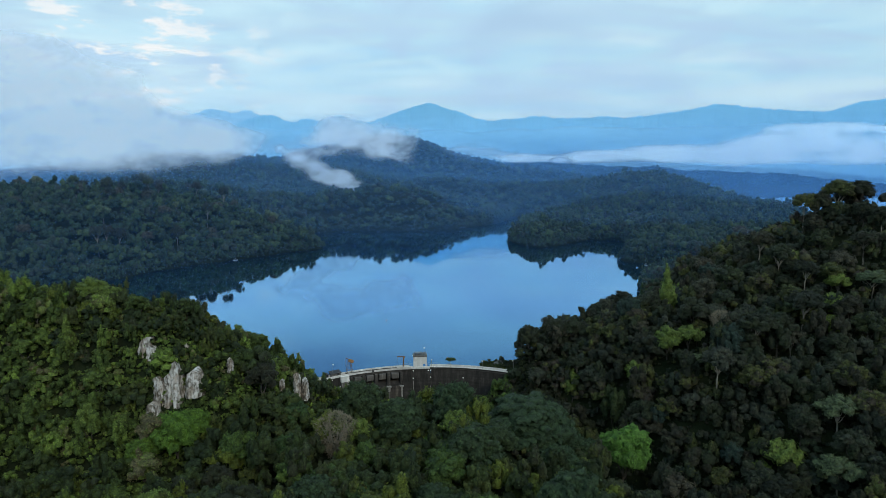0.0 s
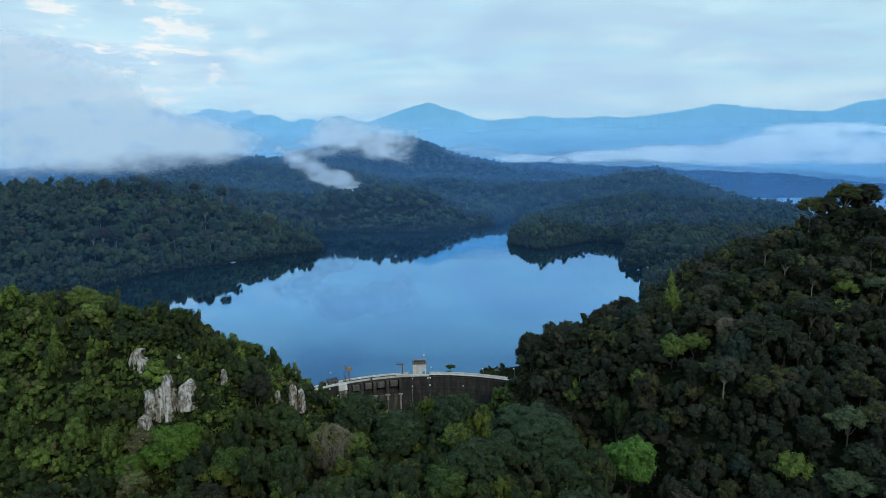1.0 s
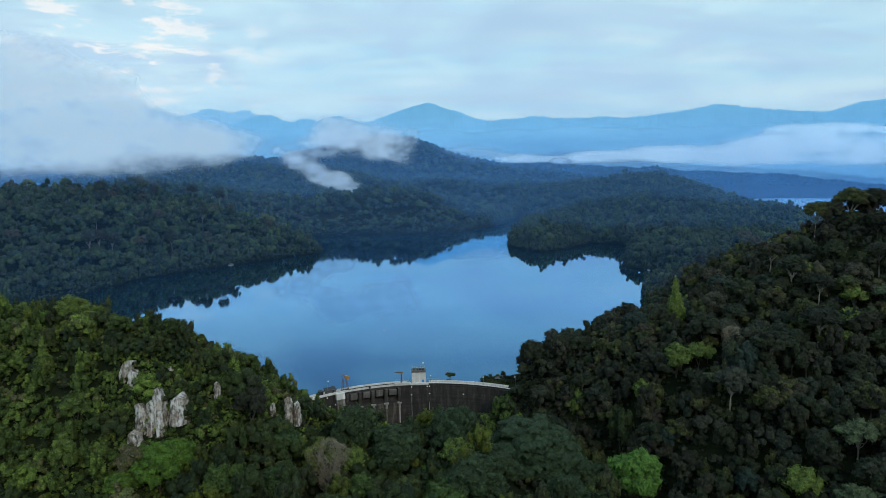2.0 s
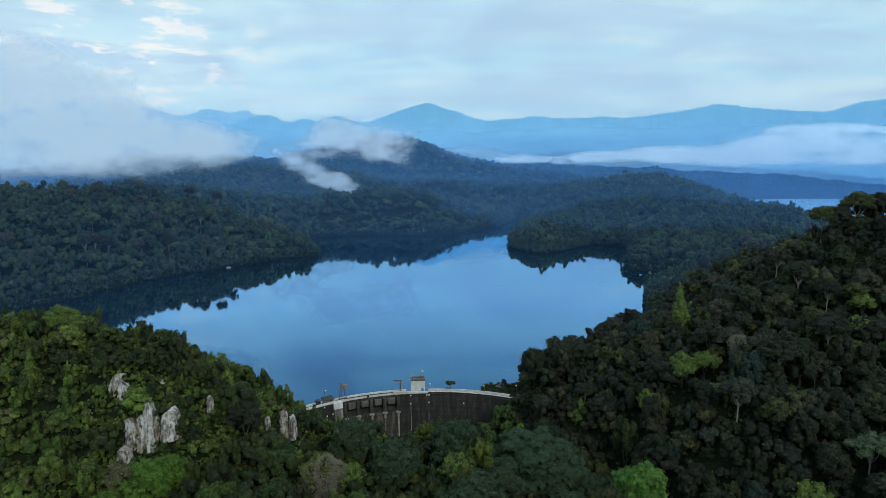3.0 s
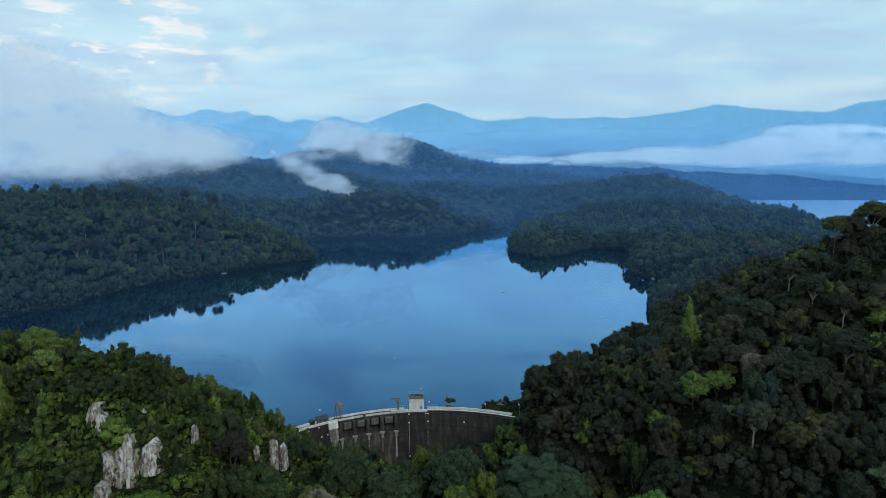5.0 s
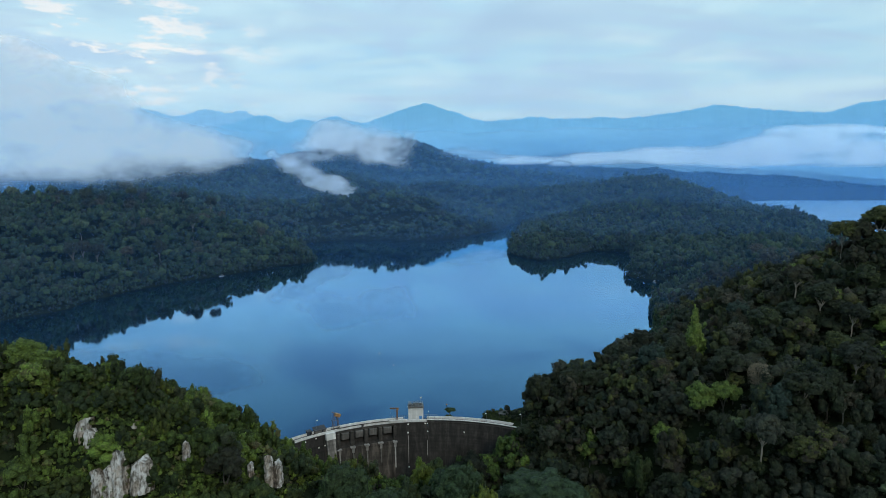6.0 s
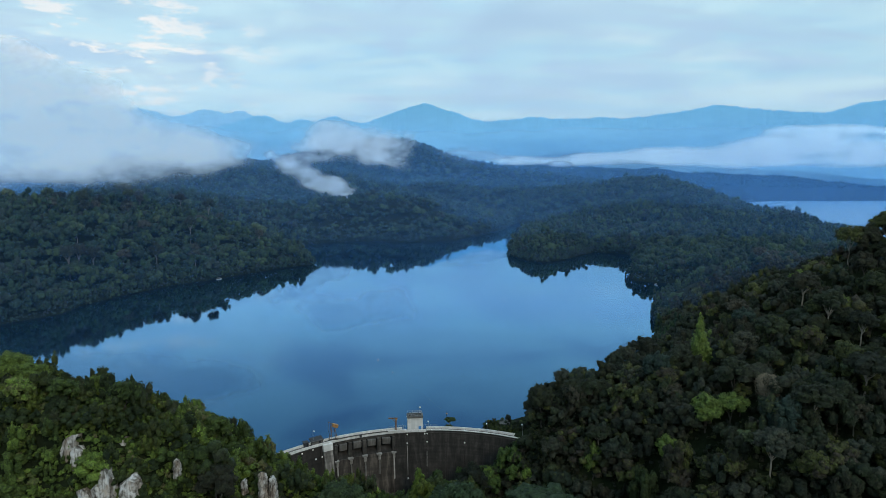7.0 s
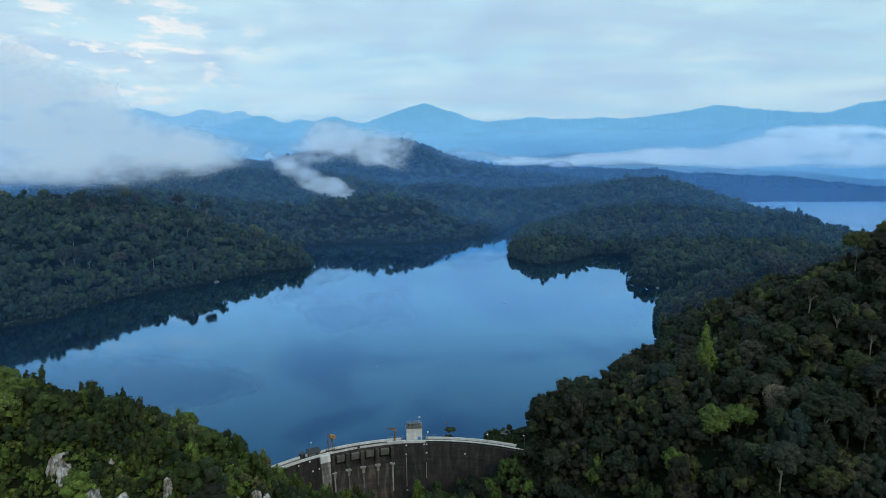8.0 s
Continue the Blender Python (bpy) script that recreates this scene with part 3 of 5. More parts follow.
def domes(seed, count, rx, rz, level, leaves, leaf, lift):
    out = []
    for k in range(count):
        q = 1 + 0.22 * math.sin(k * 2.1)
        out.append((*dome(seed + k, rx * q, rz / q, level, leaves, leaf), lift * (0.8 + 0.2 * (k % 3))))
    return out


def pick(places, test):
    m = test(*places)
    return places[0][m], places[1][m]


ROCKS = [  # place of the foot, width, depth, height of the pale crags on the ridge
    (-123.0, 256.5, 47.0, 8.4, 9.0, 12.0), (-109.6, 249.0, 35.0, 7.8, 9.0, 16.8), (-101.6, 249.0, 38.0, 6.0, 8.0, 11.0), (-114.6, 247.0, 35.0, 3.8, 6.0, 10.0),
    (-115.5, 241.0, 28.5, 4.8, 6.0, 8.8), (-89.6, 257.5, 44.6, 2.3, 4.0, 5.4), (-64.6, 270.2, 28.0, 3.0, 5.0, 10.6), (-61.4, 271.0, 28.0, 2.7, 5.0, 9.8),
    (-70.8, 269.0, 32.4, 2.1, 4.0, 4.6), (-108.6, 262.0, 51.5, 5.6, 6.0, 4.0),
]


def clear_of_rocks(x, y, room=1.6, front=1.0):
    ok = np.ones(x.shape, bool)
    for rx, ry, _, w, d, tall in ROCKS:
        ok &= ~((np.abs(x - rx * (y / ry)) < w / 2 + room) & (y > ry - (3.5 + tall * 0.33) * front) & (y < ry))
    return ok


ACCENTS = [  # kind, place, size, stretch of trees whose colour or shape stands out on the slopes
    ("cone", 137, 378, 1.9, 1.15), ("yellow", 122, 334, 1.45, 1.0), ("yellow", 133, 333, 1.2, 1.0), ("yellow", 104, 331, 1.1, 1.0), ("yellow", 218, 345, 1.7, 0.75), ("yellow", 205, 329, 1.25, 1.0),
    ("bare", 152, 339, 1.25, 0.95), ("blue", 146, 312, 1.3, 1.15), ("column", 91, 322, 1.5, 1.1), ("olive", 73, 342, 1.0, 1.1), ("grey", 69, 369, 1.0, 1.15), ("column", 119, 289, 0.8, 0.9), ("blue", 133, 277, 0.95, 1.0),
    ("pale", 177, 271, 1.2, 1.0), ("yellow", 150, 265, 1.6, 1.0), ("pale", 165, 250, 1.15, 1.0), ("pale", 195, 344, 0.8, 1.1), ("grey", 236, 372, 1.2, 1.0), ("grey", 180, 318, 1.0, 1.0), ("blue", 108, 306, 0.9, 1.0),
    ("olive", -136, 232, 1.1, 1.0), ("yellow", -60, 262, 0.8, 0.8), ("pale", 10, 285, 0.7, 0.8), ("yellow", 238, 330, 1.0, 1.0), ("pale", 132, 318, 0.7, 0.9), ("grey", 112, 352, 0.9, 1.0),
]
GIANTS = [(87, 289, 15), (40, 283, 23), (-104, 229, 11), (-43, 243, 3)] + [(x, y, 4.4 * size) for _, x, y, size, _ in ACCENTS]


def clear_of_giants(x, y):
    """Room round the large trees that stand free."""
    ok = np.ones(x.shape, bool)
    for gx, gy, r in GIANTS:
        ok &= np.hypot(x - gx * (1 - (gy - y) / gy), (y - gy) * np.where(y < gy, 0.42, 1)) > r
    return ok


def steep(x, y):
    e = 2.0
    return np.hypot(height(x + e, y) - height(x - e, y), height(x, y + e) - height(x, y - e)) / (2 * e) > 0.5


def sunny(x, y):
    """Slopes that do not fall away to the far side."""
    return (height(x, y + 12) - height(x, y - 12)) / 24 > -0.13


def off_point(x, y):
    """The low point of land by the abutment carries bushes only."""
    return ~((x > 10) & (x < 60) & (y > 382) & (y < 434))


def in_view(x, y):
    return np.abs(x) < 0.78 * y + 25


# trees that stand out one by one
KINDS = {
    "dome": [tree_kind(300 + k, "dark green rainforest tree with a dense domed crown", 5.5, 7.0, 12.5, 15, 1000, 0.42, LEAF) for k in range(5)],
    "green": [tree_kind(310 + k, "mid-green leafy tree filling the gorge", 4.0, 6.4, 12.0, 15, 1000, 0.40, LEAF_FOOT) for k in range(3)],
    "tall": [tree_kind(320 + k, "tall rainforest tree with pale limbs under an umbrella crown", 13.0, 8.4, 11.0, 15, 1000, 0.42, LEAF, 7, 0.45, bark=BARK, flat=0.7) for k in range(3)],
    "cone": [tree_kind(330, "slender light green tree with a pointed crown", 1.5, 5.0, 13.0, 12, 700, 0.42, LEAF_YELLOW, 3, 0.3, cone=True)],
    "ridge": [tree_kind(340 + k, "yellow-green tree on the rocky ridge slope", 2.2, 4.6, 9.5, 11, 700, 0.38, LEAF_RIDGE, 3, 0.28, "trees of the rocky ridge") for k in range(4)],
    "yellow": [tree_kind(350, "yellow-green rainforest tree in fresh leaf", 5.0, 5.8, 10.0, 12, 760, 0.42, LEAF_YELLOW)],
    "fresh": [tree_kind(360, "large bright green round tree in the gorge", 6.0, 10.5, 17.0, 30, 2600, 0.42, LEAF_BRIGHT, 5, 0.6, puffs=5)],
    "lush": [tree_kind(365, "bright yellow-green leafy tree below the crags", 3.0, 9.0, 17.0, 26, 2400, 0.42, LEAF_LUSH, 5, 0.5, "trees of the rocky ridge", puffs=4)],
    "spire": [tree_kind(395, "small dark pointed tree on the ridge crest", 2.5, 3.0, 10.0, 9, 400, 0.42, LEAF_GORGE, 3, 0.25, "trees of the rocky ridge", cone=True)],
    "blue": [tree_kind(400, "blue-green rainforest tree with a tall dense crown", 4.0, 5.8, 15.0, 14, 900, 0.42, LEAF_BLUE)],
    "column": [tree_kind(405, "mid-green tree hung with creepers in a tall column", 2.0, 4.6, 17.0, 14, 900, 0.42, LEAF_GORGE)],
    "olive": [tree_kind(410, "olive-green tree with a tall loose crown", 2.5, 4.6, 15.0, 12, 760, 0.42, LEAF_YELLOW)],
    "grey": [tree_kind(415, "grey-brown tree with pale limbs and thin foliage", 8.0, 7.0, 11.0, 13, 800, 0.40, LEAF_GREY, 8, 0.4, bark=BARK, core=0.6, puffs=2)],
    "pale": [tree_kind(420, "pale green umbrella tree with light limbs", 10.0, 8.0, 8.5, 13, 800, 0.42, LEAF_PALE, 7, 0.4, bark=BARK, flat=0.6)],
    "giant": [tree_kind(375, "huge dark feathery tree with a broad drooping crown", 5.0, 23.0, 30.0, 64, 12000, 0.50, LEAF_PLUME, 8, 1.2, puffs=5, droop=0.45, flat=0.6)],
    "plume": [tree_kind(370, "dark feathery tree with a high rounded crown", 7.0, 9.5, 17.0, 26, 2600, 0.55, LEAF_PLUME, 5, 0.5, puffs=4, droop=0.35)],
}


def bare_tree(seed):
    """A leafless tree: forked limbs that carry a thick brush of fine twigs, drooping at the sides."""
    e = thing("bare_tree", (0, 0, 0), "bare grey-brown tree with dry twigs", "tree", "bare trees")
    t = new("trunk", trunk_mesh(seed, 6.0, 9.0, 4.6, 11, 0.34, BARK))
    t.parent = e
    g = np.random.RandomState(seed)
    n = 4200
    a, q, h = g.uniform(0, 6.28, n), g.uniform(0.25, 1, n) ** 0.5, g.uniform(0, 1, n)
    wide = 5.2 * (0.22 + 0.78 * h ** 0.6) * np.clip((1.12 - h) / 0.3, 0.45, 1) * (1 + 0.25 * np.sin(a * 4 + h * 5))
    p = np.stack([q * np.cos(a) * wide, q * np.sin(a) * wide, 5.5 + h * 11 - 1.2 * q * q], -1)
    way = g.normal(size=(n, 3)) * 0.9 + np.stack([np.cos(a) * q, np.sin(a) * q, 0.8 + 0 * h], -1)
    way /= np.linalg.norm(way, axis=1)[:, None]
    side = np.cross(way, g.normal(size=(n, 3)))
    side /= np.linalg.norm(side, axis=1)[:, None]
    long = g.uniform(0.4, 1.1, (n, 1))
    V = np.stack([p - side * 0.07, p + side * 0.07, p + way * long], 1).reshape(-1, 3)
    me = np_mesh("twig_mass", V, np.arange(3 * n).reshape(-1, 3))
    me.materials.append(TWIG)
    o = tagged(new("twig_mass", me), kind="stuff")
    o.parent = e
    return e


KINDS["bare"] = [bare_tree(380), bare_tree(381)]
planted = set()


def plant(kind, x, y, size, tall=1.0, seed=0, drop=0.0):
    g = random.Random(seed * 7919 + int(x * 13) + int(y * 7))
    base = KINDS[kind][g.randrange(len(KINDS[kind]))]
    z = float(height(np.array([x]), np.array([y]))[0])
    m = pose(x, y, z - drop, g.uniform(-3, 3), g.uniform(-3, 3), g.uniform(0, 360)) @ Matrix.Diagonal((size, size, size * tall, 1))
    if base in planted:
        return copy_thing(base, m @ Matrix.Diagonal((*(1 / v for v in base.scale), 1)))
    planted.add(base)
    base.matrix_basis = m
    return base


SPECIAL = [  # kind, place, size, stretch
    ("fresh", 87.0, 289, 1.22, 1.2), ("giant", 40, 283, 0.98, 0.80), ("lush", -102, 231, 1.0, 1.0), ("lush", -112, 226, 0.8, 0.8), ("lush", -97, 238, 0.75, 1.0), ("plume", 22, 252, 0.9, 0.8), ("plume", 48, 248, 0.9, 0.8), ("bare", -43, 243, 1.6, 1.0),
    ("tall", 204, 380, 1.1, 1.0), ("tall", 212, 366, 0.9, 1.0), ("tall", 272, 436, 1.3, 1.02), ("dome", 284, 444, 1.4, 1.15), ("dome", 260, 438, 1.5, 1.0), ("dome", 268, 428, 1.2, 0.9),
    ("tall", 288, 438, 1.25, 1.0), ("dome", 228, 366, 1.15, 0.9),
    ("tall", 141, 253, 0.95, 0.95), 
    ("ridge", -110, 230, 1.5, 1.1), ("yellow", -160, 283, 1.3, 0.8), ("yellow", -150, 280, 1.1, 0.8), ("lush", -171, 279, 0.6, 0.6), ("fresh", -4, 249, 0.6, 0.8), ("dome", 70, 400, 1.1, 1.0), ("dome", 80, 406, 1.0, 1.0), ("column", 58, 394, 0.5, 0.5), ("dome", 112, 424, 1.3, 1.1), ("dome", 103, 417, 1.1, 1.0), ("tall", 124, 430, 1.2, 1.0),
    ("tall", 70, 372, 0.9, 0.9), ("dome", 18, 364, 1.5, 1.05), ("green", 25, 366, 1.15, 1.0), ("yellow", 24, 292, 0.7, 0.8), ("column", 43, 393, 0.42, 0.30), ("spire", -124, 291, 0.75, 0.8), ("spire", -119, 293, 0.6, 0.8), ("spire", -101, 303, 0.8, 0.8), ("spire", -160, 286, 0.6, 0.8), ("spire", -96, 305, 0.55, 0.8),
]
for k, (kind, x, y, size, tall) in enumerate(SPECIAL + ACCENTS):
    plant(kind, x, y, size, tall, k, (4.0 if kind == "bare" else 0.0) if k < len(SPECIAL) else (0.8 if kind == "cone" else 2.2) * size)
dice = random.Random(77)
stand = pick(pick(scatter(-310, 400, 190, 455, 20.5, 25), in_view), lambda x, y: clear_of_rocks(x, y) & off_point(x, y) & clear_of_giants(x, y))
for x, y in zip(*stand):
    x, y, roll = float(x), float(y), dice.random()
    if x < (-28 if y > 286 else -60 if y > 266 else -70) - max(0.0, 300 - y) * 0.3 and y < 345:
        kind = "cone" if roll < 0.03 else "bare" if roll < 0.036 and y < 240 else "grey" if roll > 0.975 and y < 270 else "ridge"
        size = dice.uniform(0.75, 1.35)
    else:
        kind = "bare" if roll < 0.008 else "yellow" if roll < 0.08 else "pale" if roll < 0.12 else "blue" if roll < 0.18 else "grey" if roll < 0.24 else "column" if roll < 0.27 else "tall" if roll < 0.42 else "dome"
        size = dice.uniform(0.75, 1.3)
    if -60 < x < 72 and y < 318 and kind != "ridge":
        kind = "plume" if roll < 0.2 else "column" if roll < 0.36 else "yellow" if roll < 0.46 else "green"
    if x < 0 and kind in ("pale", "grey", "blue", "tall"):
        kind = "green"
    if y > 378 and x < 150:
        size *= 0.72
        kind = "dome" if kind in ("tall", "pale", "bare") else kind
    if -72 < x < 50 and (279 if abs(x + 28) < 20 else 292) < y < 385:
        kind, size = "green", 0.5
    plant(kind, x, y, size, dice.uniform(0.85, 1.1), 500)

for x, y, size in ((-556, 1178, 1.7), (-470, 1010, 1.6), (-410, 930, 1.5), (-520, 900, 1.6), (-440, 800, 1.4), (-590, 1040, 1.6), (-360, 1010, 1.4), (-330, 900, 1.3), (-480, 720, 1.3), (-620, 930, 1.5), (-500, 1120, 1.6), (-395, 840, 1.3), (330, 700, 1.4), (300, 620, 1.3), (380, 760, 1.4), (420, 690, 1.4), (355, 560, 1.2), (440, 840, 1.5), (-700, 1130, 1.7), (-540, 800, 1.4)):
    plant("grey" if int(x) % 5 == 0 else "pale" if int(y) % 4 == 0 else "tall", x, y, size, 1.0, 600)

crest = random.Random(91)
for _ in range(46):
    x, y = crest.uniform(-640, -230), crest.uniform(690, 1180)
    d = float(land_distance(np.array([x]), np.array([y]))[0])
    if d > 25 and abs(x) < 0.66 * y:
        plant(crest.choice(("tall", "tall", "grey", "pale")), x, y, crest.uniform(0.9, 1.25), crest.uniform(1.25, 1.55), 700)

# the rest of the forest
def ridge_side(x, y):
    return (x < np.where(y > 286, -28.0, np.where(y > 266, -60.0, -70.0)) - np.maximum(0, 300 - y) * 0.3) & (y < 345)


def before_dam(x, y):
    return (np.abs(x + 18) < 62) & (y > np.where(np.abs(x + 28) < 20, 279, 296 + np.abs(x + 18) * 0.15)) & (y < 385)


def dense(x0, x1, y0, y1, gap, seed, tight, low=False):
    """Places over a stretch, twice as close on steep ground, where trees stand one above another."""
    a, b = scatter(x0, x1, y0, y1, gap, seed), pick(scatter(x0, x1, y0, y1, tight, seed + 50), steep)
    both = np.concatenate([a[0], b[0]]), np.concatenate([a[1], b[1]])
    if low:
        return pick(pick(both, in_view), lambda x, y: clear_of_rocks(x, y, 0.3, 0.55))
    return pick(pick(pick(both, in_view), clear_of_rocks), clear_of_giants)


near = dense(-340, 430, 165, 460, 8.2, 5, 8.4)
ridge_places = pick(dense(-340, -20, 165, 345, 6.4, 6, 5.8), ridge_side)


def shady(x, y):
    """Stands of darker trees among the light green ones, more of them towards the dam."""
    return lattice(x, y, 26, 5) + lattice(x, y, 9, 6) * 0.5 + (x + 150) / 130 > 0.42


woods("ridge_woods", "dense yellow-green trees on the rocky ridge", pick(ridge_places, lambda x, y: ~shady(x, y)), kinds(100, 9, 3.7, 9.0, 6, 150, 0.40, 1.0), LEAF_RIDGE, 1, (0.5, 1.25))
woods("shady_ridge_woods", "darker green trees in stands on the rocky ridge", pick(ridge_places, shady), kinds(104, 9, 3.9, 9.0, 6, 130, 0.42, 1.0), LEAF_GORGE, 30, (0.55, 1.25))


def valley(x, y):
    return (x < 72) & (y < 318) & ~ridge_side(x, y) & ~before_dam(x, y)


fringe = lambda x, y: (x < -42) & (y > 266)  # low growth before the dam's end
woods("valley_fringe", "low green trees between the crags and the gorge", pick(near, lambda x, y: valley(x, y) & fringe(x, y)), kinds(112, 5, 4.4, 6.5, 6, 160, 0.42, 0.4), LEAF_GORGE, 14, (0.5, 0.95))
woods("valley_woods", "mid-green rainforest trees filling the gorge", pick(near, lambda x, y: valley(x, y) & ~fringe(x, y)), kinds(110, 9, 6.0, 12.0, 8, 220, 0.46, 2.0, puffs=3), LEAF_GORGE, 13, (0.5, 1.35))
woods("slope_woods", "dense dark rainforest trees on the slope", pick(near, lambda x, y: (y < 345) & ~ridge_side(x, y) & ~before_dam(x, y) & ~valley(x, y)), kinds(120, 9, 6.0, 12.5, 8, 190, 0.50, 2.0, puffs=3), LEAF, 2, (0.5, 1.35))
woods("gorge_woods", "low green trees at the foot of the dam", pick(dense(-100, 60, 280, 390, 6.2, 26, 6.4), before_dam), kinds(130, 6, 3.6, 6.0, 5, 90, 0.42, 0.6), LEAF_FOOT, 12, (0.6, 1.2))
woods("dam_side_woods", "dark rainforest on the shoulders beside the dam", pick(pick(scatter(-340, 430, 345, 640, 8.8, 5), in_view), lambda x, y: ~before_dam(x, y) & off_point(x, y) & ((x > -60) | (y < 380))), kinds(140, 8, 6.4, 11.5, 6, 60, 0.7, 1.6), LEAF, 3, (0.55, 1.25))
side_places = pick(dense(0, 130, 338, 402, 6.6, 41, 5.6), lambda x, y: off_point(x, y) & (np.hypot(x - DAM_C.x, y - DAM_C.y) > 60) & ((x > 58) | (height(x, y) < -5)))
woods("abutment_woods", "dark trees climbing the gorge side to the dam's end", side_places, kinds(190, 8, 4.2, 8.5, 6, 150, 0.6, 0.8), LEAF, 21, (0.6, 1.2))
foot_places = pick(scatter(-14, 46, 346, 382, 4.6, 45, -30.0), lambda x, y: (np.hypot(x - DAM_C.x, y - DAM_C.y) < 95) & (np.hypot(x - DAM_C.x, y - DAM_C.y) > 82) & (height(x, y) < -9) & (x < 36))
woods("dam_foot_woods", "tall green trees standing before the dam face", foot_places, kinds(192, 8, 4.6, 13.0, 10, 200, 0.45, 5.0), LEAF_FOOT, 27, (0.72, 1.05))
g = np.random.RandomState(43)
a, r = np.radians(g.uniform(2, 40, 420)), g.uniform(84, 103.6, 420)
brush = pick((DAM_C.x + r * np.sin(a), DAM_C.y + r * np.cos(a)), lambda x, y: (height(x, y) < 3.2) & (x < 60))
more = pick(scatter(36, 68, 350, 398, 3.4, 47), lambda x, y: height(x, y) > -6)
brush = [np.concatenate(q) for q in zip(brush, more)]
woods("abutment_brush", "green shrubs against the foot of the dam", brush, kinds(195, 5, 2.4, 4.6, 3, 60, 0.45, -0.4, puffs=1), LEAF, 22, (0.6, 1.2))
a, r = np.radians(g.uniform(11, 27, 150)), g.uniform(111.5, 128, 150)
brush = pick((DAM_C.x + r * np.sin(a), DAM_C.y + r * np.cos(a)), lambda x, y: land_distance(x, y) > 0.3)
woods("point_brush", "low bushes on the point of land behind the crest", brush, kinds(198, 5, 1.9, 2.8, 4, 70, 0.5, -0.5), LEAF_GORGE, 23, (0.6, 1.15))
scrub = pick(scatter(-132, -54, 234, 282, 2.4, 61), lambda x, y: clear_of_rocks(x, y, -0.4, 0.12))
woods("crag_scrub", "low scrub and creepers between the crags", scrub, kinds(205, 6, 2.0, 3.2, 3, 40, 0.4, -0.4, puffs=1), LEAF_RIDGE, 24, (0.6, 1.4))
home = scatter(-360, 440, -160, 166, 11.0, 71)
under_way = scatter(-80, 80, -40, 168, 8.2, 73)
home = pick(home, lambda x, y: (np.abs(x) > 80) | (y < -40))
woods("valley_canopy", "dark rainforest canopy over the valley floor", under_way, kinds(220, 6, 5.8, 11.0, 7, 110, 0.55, 2.0), LEAF, 30, (0.7, 1.3))
woods("valley_floor_woods", "dark rainforest over the valley floor before the dam", home, kinds(210, 5, 6.8, 11.5, 5, 16, 0.8, 2.0, puffs=1), LEAF, 28, (0.6, 1.3))
flank = pick(pick(scatter(-235, -58, 200, 300, 4.6, 63), ridge_side), lambda x, y: clear_of_rocks(x, y, 0.6, 0.5))
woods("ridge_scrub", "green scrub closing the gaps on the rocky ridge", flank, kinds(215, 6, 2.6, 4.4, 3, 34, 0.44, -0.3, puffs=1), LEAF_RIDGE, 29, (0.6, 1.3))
under = dense(-340, 430, 165, 420, 6.0, 15, 5.2, True)
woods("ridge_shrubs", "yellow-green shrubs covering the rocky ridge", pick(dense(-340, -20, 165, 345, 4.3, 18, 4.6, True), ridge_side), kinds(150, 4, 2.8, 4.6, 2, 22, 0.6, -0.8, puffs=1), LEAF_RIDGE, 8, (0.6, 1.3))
woods("understorey", "low dark shrubs under the trees", pick(under, lambda x, y: ~ridge_side(x, y)), kinds(150, 4, 3.0, 5.0, 2, 6, 0.8, -0.8, puffs=0), LEAF, 8, (0.6, 1.3))
shore_places = pick([np.concatenate(q) for q in zip(scatter(-760, -150, 560, 1250, 9.8, 6), scatter(90, 820, 640, 1500, 10.6, 7))], lambda x, y: (np.abs(x) < 0.70 * y + 20) & sunny(x, y))
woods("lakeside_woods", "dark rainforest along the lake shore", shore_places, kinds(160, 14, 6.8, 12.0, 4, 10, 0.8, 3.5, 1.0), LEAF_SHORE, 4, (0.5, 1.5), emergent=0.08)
edge_places = [np.concatenate(q) for q in zip(scatter(-470, 340, 480, 1200, 4.8, 16, -4.0), scatter(-330, 330, 1200, 1720, 7.0, 17, -3.0))]
edge_places = pick(edge_places, lambda x, y: land_distance(x, y) < 12)
woods("shore_shrubs", "leaning trees and shrubs at the water's edge", edge_places, kinds(170, 7, 3.8, 12.5, 3, 8, 0.8, -0.2, 0.95, 1), LEAF_SHORE, 9, (0.5, 1.3))
back = pick([np.concatenate(q) for q in zip(scatter(-1300, 260, 1250, 2300, 17.5, 8), scatter(260, 900, 1500, 2300, 17.5, 9))], lambda x, y: (np.abs(x) < 0.70 * y + 20) & sunny(x, y))
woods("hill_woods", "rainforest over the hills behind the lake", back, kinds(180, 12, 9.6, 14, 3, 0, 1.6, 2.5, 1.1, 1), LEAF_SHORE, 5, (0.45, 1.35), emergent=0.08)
rim_places = pick(scatter(-1700, 1200, 2300, 3250, 19, 10), lambda x, y: (np.abs(x) < 0.72 * y) & sunny(x, y))
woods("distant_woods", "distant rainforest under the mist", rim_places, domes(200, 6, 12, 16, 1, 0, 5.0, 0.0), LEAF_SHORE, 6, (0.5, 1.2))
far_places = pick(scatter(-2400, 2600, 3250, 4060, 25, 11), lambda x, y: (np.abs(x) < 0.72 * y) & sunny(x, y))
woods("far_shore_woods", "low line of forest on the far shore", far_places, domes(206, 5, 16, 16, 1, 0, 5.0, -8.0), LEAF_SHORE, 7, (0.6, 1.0))


